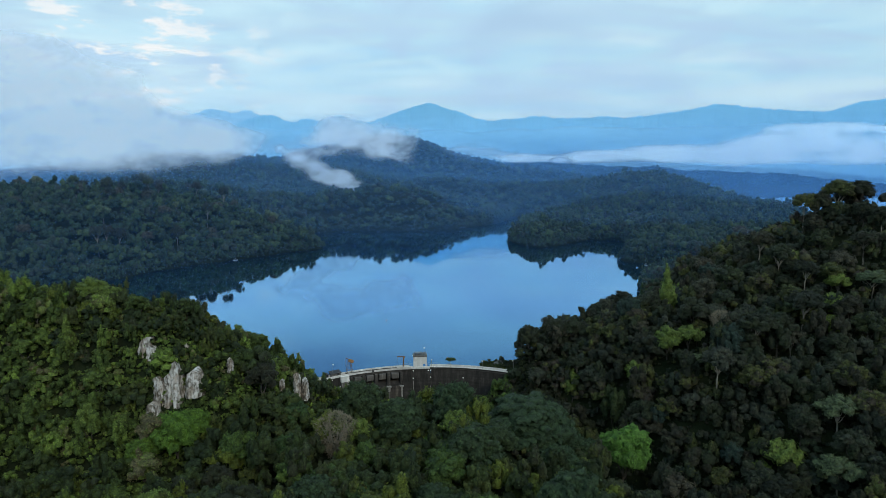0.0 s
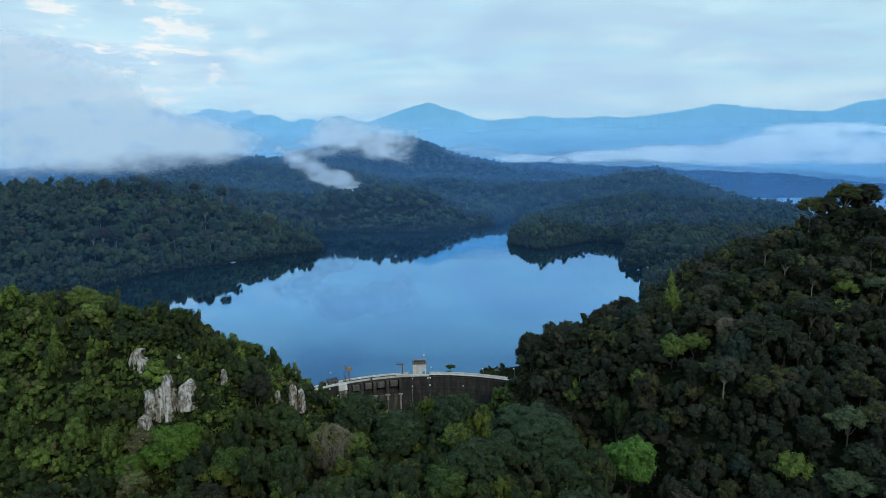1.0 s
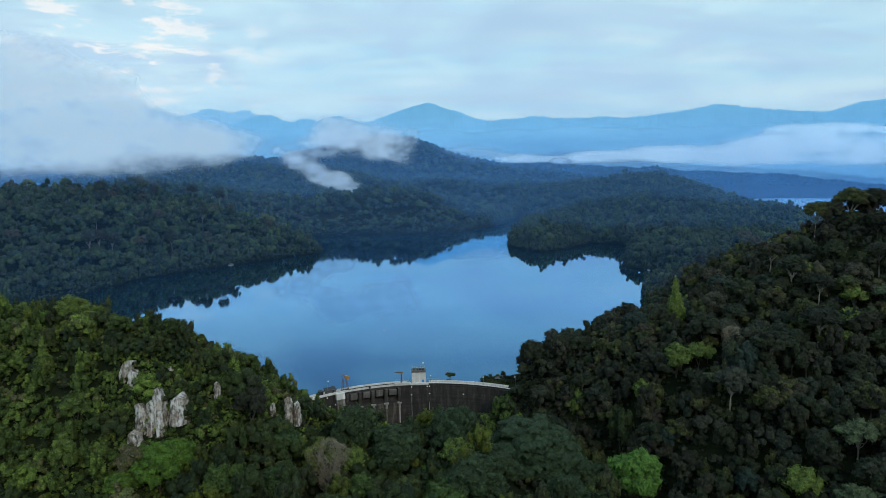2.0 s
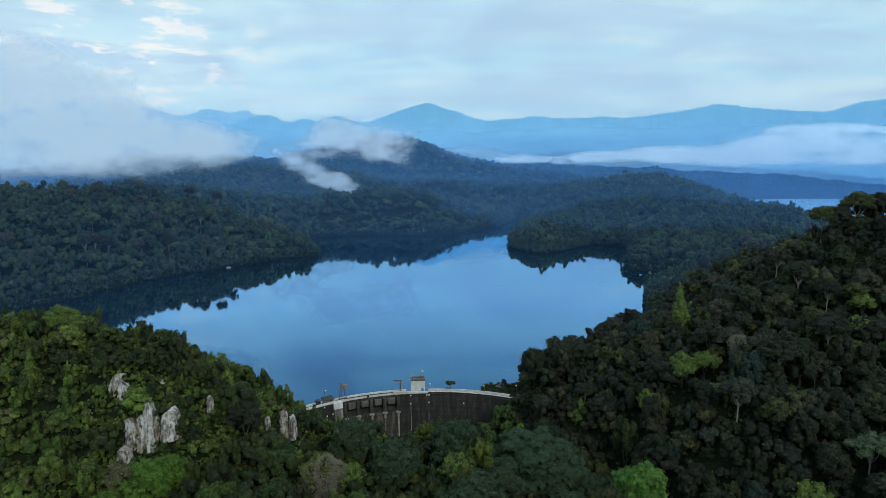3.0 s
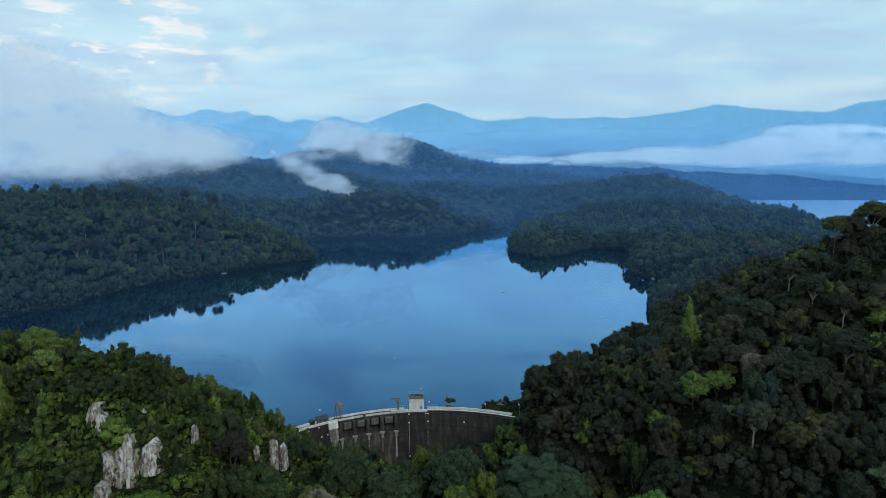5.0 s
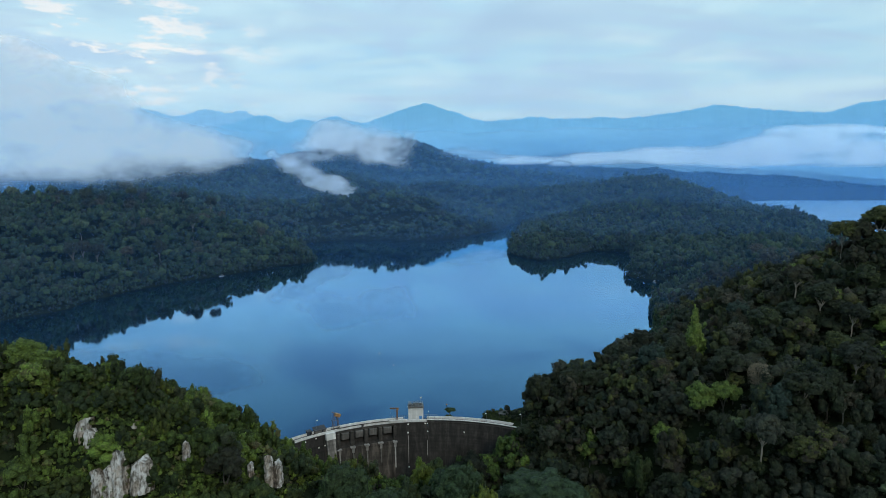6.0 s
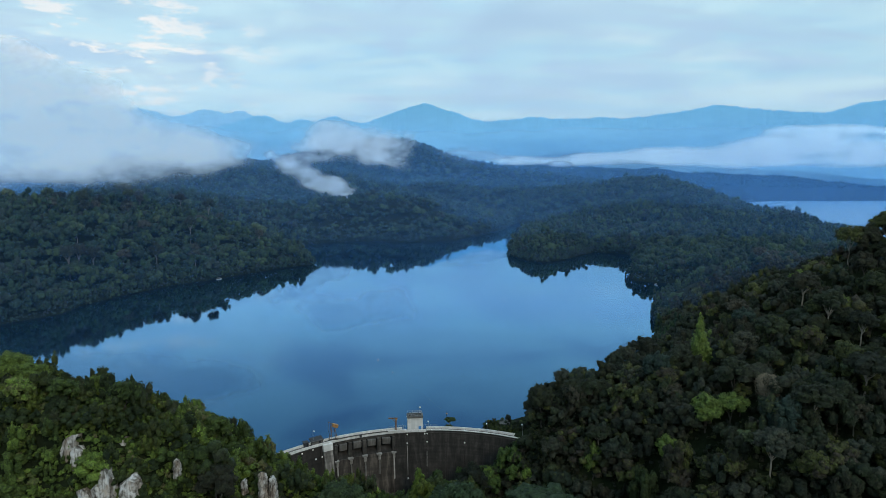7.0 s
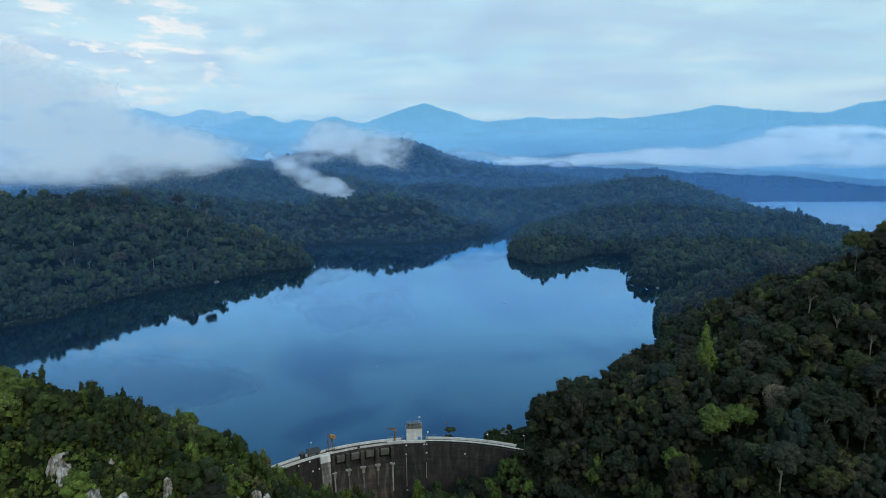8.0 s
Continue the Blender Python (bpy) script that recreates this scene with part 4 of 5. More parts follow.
# ---- mist ----
def sheet(name, label, mat, X, Y, Z, density):
    rows, cols = X.shape
    faces = grid_faces(rows, cols)
    faces = faces[density.ravel()[faces].max(1) > (0.012 if density.max() < 0.3 else 0.038)]
    me = np_mesh(name, np.stack([X, Y, Z], -1).reshape(-1, 3), faces, veil=density.ravel())
    me.polygons.foreach_set("use_smooth", np.ones(len(me.polygons), bool))
    me.materials.append(mat)
    return tagged(new(name, me), label, "mist", kind="stuff")


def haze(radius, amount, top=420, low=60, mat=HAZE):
    """A thin tinted sheet that stands across the valley, the haze of the air put into its colour."""
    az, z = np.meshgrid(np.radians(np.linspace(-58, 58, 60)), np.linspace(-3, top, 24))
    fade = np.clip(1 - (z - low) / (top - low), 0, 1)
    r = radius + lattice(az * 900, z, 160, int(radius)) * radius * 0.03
    return sheet("morning_haze", "thin bluish sheet tinted as morning haze over the valley", mat, r * np.sin(az), 30 + r * np.cos(az), z, amount * fade * fade * (3 - 2 * fade))


def mist_bank(label, y, x0, x1, z0, z1, puffs, seed, layers=2, gap=60.0, strength=1.0, mat=None):
    """A bank of low cloud: soft billows spread over a few curved layers, one behind another."""
    for k in range(layers):
        g = np.random.RandomState(seed + k)
        x, z = np.meshgrid(np.linspace(x0, x1, 150), np.linspace(z0, z1, 70))
        clear = np.ones(x.shape)
        for cx, cz, rx, rz, dense in puffs:
            for _ in range(7):
                px, pz = cx + g.normal() * rx * 0.45, cz + g.normal() * rz * 0.4
                qx, qz = rx * g.uniform(0.4, 0.8), rz * g.uniform(0.4, 0.8)
                clear *= 1 - 0.55 * dense * np.exp(-((x - px) / qx) ** 2 - ((z - pz) / qz) ** 2)
        u = np.minimum(np.minimum(x - x0, x1 - x) / (0.08 * (x1 - x0)), np.minimum(z - z0, z1 - z) / (0.12 * (z1 - z0)))
        dens = (1 - clear) * np.clip(u, 0, 1) * strength
        bulge = lattice(x, z, (x1 - x0) / 6, seed + k) * gap * 0.4
        sheet("mist_bank", label, mat or MIST, x, y + k * gap + bulge, z, np.clip(dens, 0, 1))


# Tinted sheets at growing distances lighten and blue the woods behind them.
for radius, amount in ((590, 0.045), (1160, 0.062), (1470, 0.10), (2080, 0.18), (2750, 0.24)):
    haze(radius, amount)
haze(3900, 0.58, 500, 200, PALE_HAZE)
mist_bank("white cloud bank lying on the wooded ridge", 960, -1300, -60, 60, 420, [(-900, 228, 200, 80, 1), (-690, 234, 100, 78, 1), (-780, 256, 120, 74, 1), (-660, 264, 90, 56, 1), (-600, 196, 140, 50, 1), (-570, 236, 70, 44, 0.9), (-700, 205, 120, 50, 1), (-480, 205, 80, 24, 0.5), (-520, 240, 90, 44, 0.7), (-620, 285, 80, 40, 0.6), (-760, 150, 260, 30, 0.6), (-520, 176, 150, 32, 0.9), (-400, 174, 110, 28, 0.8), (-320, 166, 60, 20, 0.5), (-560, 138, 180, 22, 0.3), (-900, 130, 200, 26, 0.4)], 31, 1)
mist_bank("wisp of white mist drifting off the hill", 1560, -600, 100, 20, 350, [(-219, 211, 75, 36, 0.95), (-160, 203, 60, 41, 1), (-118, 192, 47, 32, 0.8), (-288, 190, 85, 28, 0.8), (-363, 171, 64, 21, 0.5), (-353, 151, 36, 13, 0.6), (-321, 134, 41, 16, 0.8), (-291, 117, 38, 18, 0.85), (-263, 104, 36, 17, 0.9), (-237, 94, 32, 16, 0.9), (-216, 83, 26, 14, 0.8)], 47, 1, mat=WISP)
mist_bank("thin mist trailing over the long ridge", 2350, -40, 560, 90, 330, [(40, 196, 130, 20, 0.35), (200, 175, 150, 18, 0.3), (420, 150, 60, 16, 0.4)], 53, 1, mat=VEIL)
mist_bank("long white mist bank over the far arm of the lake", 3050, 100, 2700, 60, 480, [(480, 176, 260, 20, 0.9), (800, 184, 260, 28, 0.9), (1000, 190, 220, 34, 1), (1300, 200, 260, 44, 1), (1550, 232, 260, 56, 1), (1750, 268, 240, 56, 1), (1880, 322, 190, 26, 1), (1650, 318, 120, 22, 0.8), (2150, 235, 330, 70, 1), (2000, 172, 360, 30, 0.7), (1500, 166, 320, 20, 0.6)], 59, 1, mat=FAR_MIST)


# ---- dam ----
def stained(name, dark, light, streak, rough=0.9):
    """Old concrete: long run-off streaks down the face, lift lines, blotches."""
    m, n = material(name)
    co = n.add("ShaderNodeNewGeometry").outputs["Position"]
    runs = n.noise(n.vec("MULTIPLY", co, (0.5, 0.5, 0.03)), 0.9, 6.0, 0.6, 0.3)
    lifts = n.noise(n.vec("MULTIPLY", co, (0.03, 0.03, 1.0)), 0.55, 3.0)
    spots = n.noise(co, 0.35, 6.0, 0.6)
    f = n.math("ADD", n.math("ADD", n.math("MULTIPLY", runs, streak), n.math("MULTIPLY", lifts, 0.25)), n.math("MULTIPLY", spots, 0.75 - streak))
    base = n.ramp(f, (0.38, dark), (0.52, tuple(p * 0.62 + q * 0.38 for p, q in zip(dark, light))), (0.62, light))
    b = n.add("ShaderNodeBump", {"Strength": 0.5, "Distance": 0.15, "Height": spots}).outputs[0]
    finish(n, n.add("ShaderNodeBsdfPrincipled", {"Base Color": base, "Roughness": rough, "Normal": b}).outputs[0])
    return m


CONCRETE = stained("black_stained_concrete", (0.006, 0.0056, 0.0052), (0.052, 0.046, 0.042), 0.5)
# Stained, and darkened further so the piers look as if in shadow.
PIER_CONCRETE = stained("darkened_stained_concrete", (0.016, 0.015, 0.014), (0.125, 0.115, 0.105), 0.4)
SPILL = stained("streaked_spillway_concrete", (0.012, 0.0105, 0.009), (0.115, 0.098, 0.084), 0.65)
GREY = stained("grey_concrete", (0.07, 0.066, 0.062), (0.22, 0.21, 0.20), 0.4)
PALE = stained("pale_concrete", (0.20, 0.19, 0.18), (0.50, 0.49, 0.47), 0.45)
WHITE = stained("whitewashed_concrete", (0.50, 0.50, 0.49), (0.80, 0.80, 0.79), 0.4)
WASHED = stained("washed_concrete", (0.035, 0.033, 0.031), (0.34, 0.32, 0.30), 0.6)
RUST = plain("brown_rust", (0.16, 0.085, 0.045), 0.8, 0.0, 0.4, 1.5)
ORANGE = plain("rusty_orange_paint", (0.36, 0.19, 0.075), 0.6, 0.0, 0.35, 1.5)
STEEL = plain("grey_steel", (0.30, 0.32, 0.33), 0.5, 0.6, 0.2)
DARK = plain("dark_roofing", (0.03, 0.033, 0.04), 0.7, 0.0, 0.3)
BLUE = plain("blue_paint", (0.06, 0.22, 0.50), 0.5)
PLATE = plain("white_enamel", (0.80, 0.80, 0.78), 0.4, 0.0, 0.05)
GLASS = plain("dark_window_glass", (0.02, 0.025, 0.03), 0.1)


def on_arc(r, deg, z=0.0):
    a = radians(deg)
    return (DAM_C.x + r * math.sin(a), DAM_C.y + r * math.cos(a), z)


def arc_block(bm, a0, a1, inner, outer, z0, z1, steps):
    """A curved block between two angles; inner and outer are radii at z0 and z1."""
    rows = []
    for k in range(steps + 1):
        a = a0 + (a1 - a0) * k / steps
        rows.append([bm.verts.new(on_arc(inner[0], a, z0)), bm.verts.new(on_arc(outer[0], a, z0)), bm.verts.new(on_arc(outer[1], a, z1)), bm.verts.new(on_arc(inner[1], a, z1))])
    for p, q in zip(rows, rows[1:]):
        for s in range(4):
            bm.faces.new((p[s], q[s], q[(s + 1) % 4], p[(s + 1) % 4]))
    bm.faces.new(rows[0])
    bm.faces.new(rows[-1][::-1])
    bmesh.ops.recalc_face_normals(bm, faces=bm.faces[:])


def arc_part(name, mat, parent, a0, a1, inner, outer, z0, z1, steps=4, label="", edge=0.0):
    bm = bmesh.new()
    arc_block(bm, a0, a1, inner, outer, z0, z1, steps)
    if edge:
        bmesh.ops.bevel(bm, geom=[e for e in bm.edges if e.calc_face_angle(0) > 0.6], offset=edge, segments=1, affect="EDGES")
    return part(name, bm, mat, parent, label)


def box(bm, size, m=Matrix(), edge=0.0):
    """A block of that size whose base lies at the pose m, its edges broken."""
    g = bmesh.ops.create_cube(bm, size=1.0)
    bmesh.ops.transform(bm, matrix=m @ Matrix.Translation((0, 0, size[2] / 2)) @ Matrix.Diagonal((*size, 1)), verts=g["verts"])
    if edge:
        vs = set(g["verts"])
        bmesh.ops.bevel(bm, geom=[e for e in bm.edges if e.verts[0] in vs and e.verts[1] in vs], offset=edge, segments=2, affect="EDGES")


def box_part(name, mat, parent, size, m=Matrix(), edge=0.03, label=""):
    bm = bmesh.new()
    box(bm, size, m, edge)
    return part(name, bm, mat, parent, label)


def tube_part(name, mat, parent, a, b, ra, rb=None, sides=8, label=""):
    bm = bmesh.new()
    limb(bm, a, b, ra, ra if rb is None else rb, sides)
    return part(name, bm, mat, parent, label)


def face_r(z):
    return 96 + 7.4 * (z + 40) / 43.4


dam = thing("dam", (0, 0, 0), "dark weathered concrete arch dam with white parapets", "dam")
# blocks of the wall between contraction joints
cuts = [-58, -52, -46, -40, -34, -29.2]
for a0, a1 in zip(cuts, cuts[1:]):
    arc_part("wall_block", CONCRETE, dam, a0 + 0.03, a1 - 0.03, (96, 103.4), (108, 107.6), -40, 3.4, 4)
cuts = [-11.6, -7.4, -1.4, 4.4, 10.2, 16, 22, 29, 36]
for a0, a1 in zip(cuts, cuts[1:]):
    arc_part("wall_block", CONCRETE, dam, a0 + 0.03, a1 - 0.03, (96, 103.4), (108, 107.6), -40, 3.4, 4)
# spillway: lower wall, sill, bays, piers
bays = [-29.2, -24.9, -20.5, -16.1, -11.6]
for a0, a1 in zip(bays, bays[1:]):
    arc_part("spillway_block", SPILL, dam, a0 + 0.02, a1 - 0.02, (96, face_r(-6.5)), (108, 107.6), -40, -6.5, 4)
    # Sill and bay back take the darkest concrete, painting in the recess's shade.
    arc_part("spillway_sill", CONCRETE, dam, a0 + 0.02, a1 - 0.02, (face_r(-6.5) + 0.6, 105.6), (107.6, 107.6), -6.45, -3.4, 4)
    arc_part("bay_back", CONCRETE, dam, a0, a1, (106.6, 106.6), (107.5, 107.5), -3.4, 2.2, 4)
    arc_part("gate_leaf", GREY, dam, a0 + 0.95, a1 - 0.95, (102.5, 101.9), (104.6, 104.2), -2.0, 1.9, 4, "grey gate leaf", 0.3)
arc_part("bridge_deck", PIER_CONCRETE, dam, -29.2, -11.6, (102.9, 102.9), (107.6, 107.6), 2.2, 3.4, 16)
for k, a in enumerate(bays):
    ends = k in (0, 4)
    wide = 0.62 if not ends else 0.5
    pier = arc_part("pier", PIER_CONCRETE, dam, a - wide, a + wide, (102.3, 102.0), (106.6, 106.6), -6.2, 2.15, 2, edge=0.3)
    arc_part("pier_cap", PALE, pier, a - wide - 0.2, a + wide + 0.2, (100.9, 100.7), (103.0, 103.0), -7.0, -6.2, 2, "projecting cap below the pier", 0.08)
    low = -20.5 if ends else -17.0
    bm = bmesh.new()
    arc_block(bm, a - 0.36, a + 0.36, (face_r(-9.5) - 0.25, face_r(-7) - 1.2), (face_r(-9.5) + 0.5, face_r(-7) + 0.8), -9.5, -7.0, 1)
    part("corbel", bm, PALE, pier, "tapering corbel under the pier cap")
    bm = bmesh.new()
    arc_block(bm, a - 0.20, a + 0.20, (face_r(low) - 0.4, face_r(-9.5) - 0.4), (face_r(low) + 0.6, face_r(-9.5) + 0.6), low, -9.52, 1)
    part("pilaster", bm, PALE if ends else GREY, dam, "slim pilaster down the face")
for a, top, low in ((-1.4, -7.0, -15.0), (-7.4, -4.0, -19.0)):
    arc_part("lime_run", PALE, dam, a - 0.07, a + 0.07, (face_r(low) - 0.03, face_r(top) - 0.03), (face_r(low) + 0.3, face_r(top) + 0.3), low, top, 1, "pale lime run-off along a joint")
buttress = arc_part("buttress", WASHED, dam, -33.2, -30.4, (98.4, 101.5), (104, 104), -17, 0.4, 2, "streaked grey concrete buttress", 0.15)
arc_part("buttress_cap", WHITE, buttress, -33.3, -30.3, (101.4, 102.0), (104, 104), 0.42, 3.9, 2, "whitewashed head of the buttress", 0.1)
arc_part("crest_road", GREY, dam, -58, 36, (103.7, 103.7), (107.2, 107.2), 3.4, 3.5, 60, "grey crest roadway")
step = 2.35
for k in range(40):
    a0, a1 = -58 + k * step, -58 + (k + 1) * step - 0.04
    low = 4.2 if a0 > -2 else 3.4
    arc_part("parapet_panel", WHITE, dam, a0, a1, (103.2, 103.3), (103.65, 103.6), low, 4.75, 2, "", 0.04)
    if a0 > -2:
        arc_part("parapet_base", CONCRETE, dam, a0, a1, (103.22, 103.22), (103.6, 103.6), 3.4, 4.19, 2, "black-stained foot of the parapet")
    if not -9 < (a0 + a1) / 2 < -2.0:
        arc_part("parapet_panel", WHITE, dam, a0, a1, (107.2, 107.25), (107.6, 107.6), 3.4, 4.75, 2, "", 0.04)
arc_part("coping", PIER_CONCRETE, dam, -29.5, -13, (103.05, 103.05), (103.75, 103.75), 4.76, 5.0, 12, "dark coping over the spillway parapet")
arc_part("hatch", DARK, dam, -21.9, -21.2, (103.1, 103.1), (103.3, 103.3), 3.5, 5.1, 1, "dark doorway in the parapet")
arc_part("ledge", PIER_CONCRETE, dam, -58, 36, (102.9, 102.9), (103.4, 103.4), 2.9, 3.38, 60, "ledge below the parapet")
for a, z in [(-7.4, 2.3), (-7.46, -2.35), (-1.36, 2.4), (-1.37, -1.9), (10.15, -1.85), (-7.34, -20.9), (-33.6, -2.3), (-36.2, 2.5), (-39.6, 2.2), (-35.6, -2.6), (-2.1, 2.4)]:
    r = (101.4 if -33.5 < a < -30 else face_r(z)) - 0.2
    m = pose(*on_arc(r, a, z), 0, 0, -a)
    p = thing("survey_target", m.translation, "small white survey plate fixed to the dam face", "plate", "survey plates", -a)
    box_part("plate", PLATE, p, (0.75, 0.08, 0.75), pose(0, 0, -0.37), 0.02)
    box_part("bracket", STEEL, p, (0.2, 0.3, 0.2), pose(0, 0.12, -0.1), 0.01)


def tower():
    a = -4.9
    p = thing("valve_tower", on_arc(108.6, a, 3.45), "white flat-roofed valve tower on the dam crest", "building", turn=-a)
    box_part("wall", WHITE, p, (8.4, 5.2, 6.8), pose(0, 0, 0), 0.06, "whitewashed walls")
    box_part("shaft", PIER_CONCRETE, p, (7.6, 4.2, 12), pose(0, 0.6, -12.02), 0.06, "concrete shaft in the water")
    box_part("roof", GREY, p, (8.9, 5.8, 0.7), pose(0, 0, 6.81), 0.05, "grey roof slab")
    box_part("door", BLUE, p, (1.5, 0.12, 2.1), pose(2.6, -2.62, 0.02), 0.02, "blue door")
    for y in (-2.7, 2.7):
        for x in np.linspace(-3.9, 3.9, 7):
            tube_part("rail_post", STEEL, p, (x, y, 7.5), (x, y, 9.0), 0.07)
        for z in (8.3, 8.95):
            tube_part("rail", STEEL, p, (-3.9, y, z), (3.9, y, z), 0.06)
    for x in (-3.9, 3.9):
        for z in (8.3, 8.95):
            tube_part("rail", STEEL, p, (x, -2.7, z), (x, 2.7, z), 0.06)
    for k, x in enumerate((-2.7, -0.9, 0.9, 2.7)):
        unit = box_part("hoist_unit", DARK, p, (1.3, 1.7, 1.2), pose(x, 0.2, 7.55), 0.08, "dark hoist machine")
        box_part("hoist_cover", STEEL, unit, (1.4, 0.5, 0.5), pose(x, -0.7, 8.75, 14), 0.04, "grey motor cover")
    mast = tube_part("mast", STEEL, p, (2.7, 1.0, 7.5), (2.7, 1.0, 11.6), 0.08)
    box_part("mast_lamp", PLATE, mast, (1.0, 0.6, 0.5), pose(2.9, 1.0, 11.3), 0.06, "white lamp on the mast")
    tube_part("mast_arm", STEEL, p, (-0.6, 0, 9.0), (1.6, 0, 10.4), 0.06)
    box_part("side_lamp", PLATE, p, (0.5, 0.4, 0.4), pose(-4.6, -1.0, 7.0), 0.04, "white wall lamp")
    tube_part("side_lamp_arm", STEEL, p, (-3.8, -1.0, 7.0), (-4.6, -1.0, 7.2), 0.05)


tower()


def gantry():
    a = -29.4
    p = thing("gantry_crane", on_arc(105.5, a, 3.5), "rusty orange A-frame gantry crane on the crest", "crane", turn=-a)
    for x, y in ((-1.9, -1.5), (1.9, -1.5), (-1.9, 1.5), (1.9, 1.5)):
        tube_part("leg", RUST, p, (x, y, 0), (x * 0.35 - 0.3, y * 0.4, 9.0), 0.15, 0.12, 6)
    for z in (2.6, 5.6):
        k = 1 - 0.6 * z / 9
        for y in (-1, 1):
            tube_part("brace", RUST, p, (-1.9 * k, 1.5 * y * k, z), (1.9 * k, 1.5 * y * k, z), 0.08, sides=6)
        for x in (-1, 1):
            tube_part("brace", RUST, p, (1.9 * x * k, -1.5 * k, z), (1.9 * x * k, 1.5 * k, z), 0.08, sides=6)
    box_part("trolley", ORANGE, p, (3.0, 1.9, 1.7), pose(0.7, 0, 7.4, 0, 24), 0.1, "orange hoist housing, tilted")
    tube_part("jib", RUST, p, (1.2, 0, 8.3), (-2.6, 0, 10.8), 0.26, 0.16, 6)
    cable = tube_part("hook_cable", STEEL, p, (-2.5, 0, 10.7), (-2.5, 0, 6.0), 0.05)
    box_part("hook_block", DARK, cable, (0.4, 0.3, 0.6), pose(-2.5, 0, 5.5), 0.05)
    for y in (-1.5, 1.5):
        box_part("bogie", DARK, p, (4.6, 0.4, 0.45), pose(0, y, 0), 0.05, "dark rail bogie")


gantry()


def jib_crane():
    a = -10.6
    p = thing("jib_crane", on_arc(106.3, a, 3.5), "orange post crane with a short level jib", "crane", turn=-a)
    box_part("foot", GREY, p, (1.4, 1.4, 0.4), pose(0, 0, 0), 0.05)
    box_part("post", RUST, p, (0.75, 0.75, 6.8), pose(0, 0, 0.4), 0.06)
    box_part("jib", RUST, p, (5.0, 0.45, 0.6), pose(-1.6, 0, 7.0, 0, 4), 0.05)
    tube_part("strut", RUST, p, (-0.3, 0, 5.0), (-2.2, 0, 7.0), 0.13, sides=6)
    box_part("winch", ORANGE, p, (1.1, 0.9, 0.9), pose(0.2, 0, 6.2), 0.08, "orange winch box")
    tube_part("cable", STEEL, p, (-3.8, 0, 7.1), (-3.8, 0, 4.4), 0.04)


jib_crane()


def railing(a0, a1, r, count, label):
    p = thing("railing", on_arc(r, (a0 + a1) / 2, 3.5), label, "railing")
    m = p.matrix_world.inverted()
    pts = [m @ Vector(on_arc(r, a0 + (a1 - a0) * k / (count - 1), 3.5)) for k in range(count)]
    for q in pts:
        tube_part("post", STEEL, p, q, q + Vector((0, 0, 2.2)), 0.07, sides=6)
    for z in (1.2, 2.15):
        for q, w in zip(pts, pts[1:]):
            tube_part("rail", STEEL, p, q + Vector((0, 0, z)), w + Vector((0, 0, z)), 0.05, sides=6)


railing(-12.6, -7.6, 107.9, 8, "grey steel railing round the hoist platform")
railing(-12.8, -8.0, 103.4, 7, "grey steel railing on the downstream parapet")
railing(-2.4, 1.6, 107.9, 5, "grey steel railing beside the valve tower")
plat = thing("hoist_platform", (0, 0, 0), "grey concrete platform widening the crest", "platform")
arc_part("slab", WHITE, plat, -13.2, -7.6, (102.9, 102.6), (103.2, 103.2), 3.5, 5.3, 4, "", 0.05)


def shed(name, a, r, z, size, label, wall, roof, pitch=14):
    p = thing(name, on_arc(r, a, z), label, "shed", turn=-a)
    w, d, h = size
    box_part("wall", wall, p, size, pose(0, 0, 0), 0.04)
    box_part("roof", roof, p, (w * 1.15, d * 1.2, 0.22), pose(0, 0, h + 0.1, pitch), 0.03, "dark pitched roof")
    box_part("door", GLASS, p, (0.9, 0.1, 1.9), pose(w * 0.2, -d / 2, 0.02), 0.01, "dark doorway")


shed("gate_house", -34.2, 107.0, 3.5, (6.0, 3.4, 2.3), "low dark-roofed gate house on the crest", GREY, DARK)
shed("crest_kiosk", -37.4, 107.0, 3.5, (2.4, 2.2, 2.2), "small dark kiosk on the crest", DARK, DARK, 6)
ground_z = float(height(np.array([36.0]), np.array([398.0]))[0])
hut = thing("boat_house", (36.0, 398.0, ground_z - 0.6), "small hut with a grey sheet roof at the abutment", "shed", turn=-20)
box_part("wall", GREY, hut, (5.2, 3.8, 3.0), pose(0, 0, -0.5), 0.05)
box_part("roof", GREY, hut, (6.0, 4.7, 0.2), pose(0, 0, 2.7, 12), 0.03, "grey sheet roof")
box_part("door", GLASS, hut, (1.1, 0.1, 2.1), pose(1.0, -1.91, -0.4), 0.01)


def street_lamp(a, r, tall):
    p = thing("street_lamp", on_arc(r, a, 3.5), "slim grey street lamp with a white head", "lamp", "lamps along the crest", -a)
    tube_part("pole", STEEL, p, (0, 0, 0), (0, 0, tall), 0.12, 0.08)
    arm = tube_part("arm", STEEL, p, (0, 0, tall - 0.1), (0, -1.2, tall + 0.3), 0.07, sides=6)
    box_part("head", PLATE, arm, (0.6, 1.1, 0.35), pose(0, -1.5, tall + 0.15), 0.08, "white lamp head")


for a, tall in ((-35.2, 7.5), (27.2, 7.5), (16.5, 5.0), (-1.0, 4.6)):
    street_lamp(a, 106.8, tall)


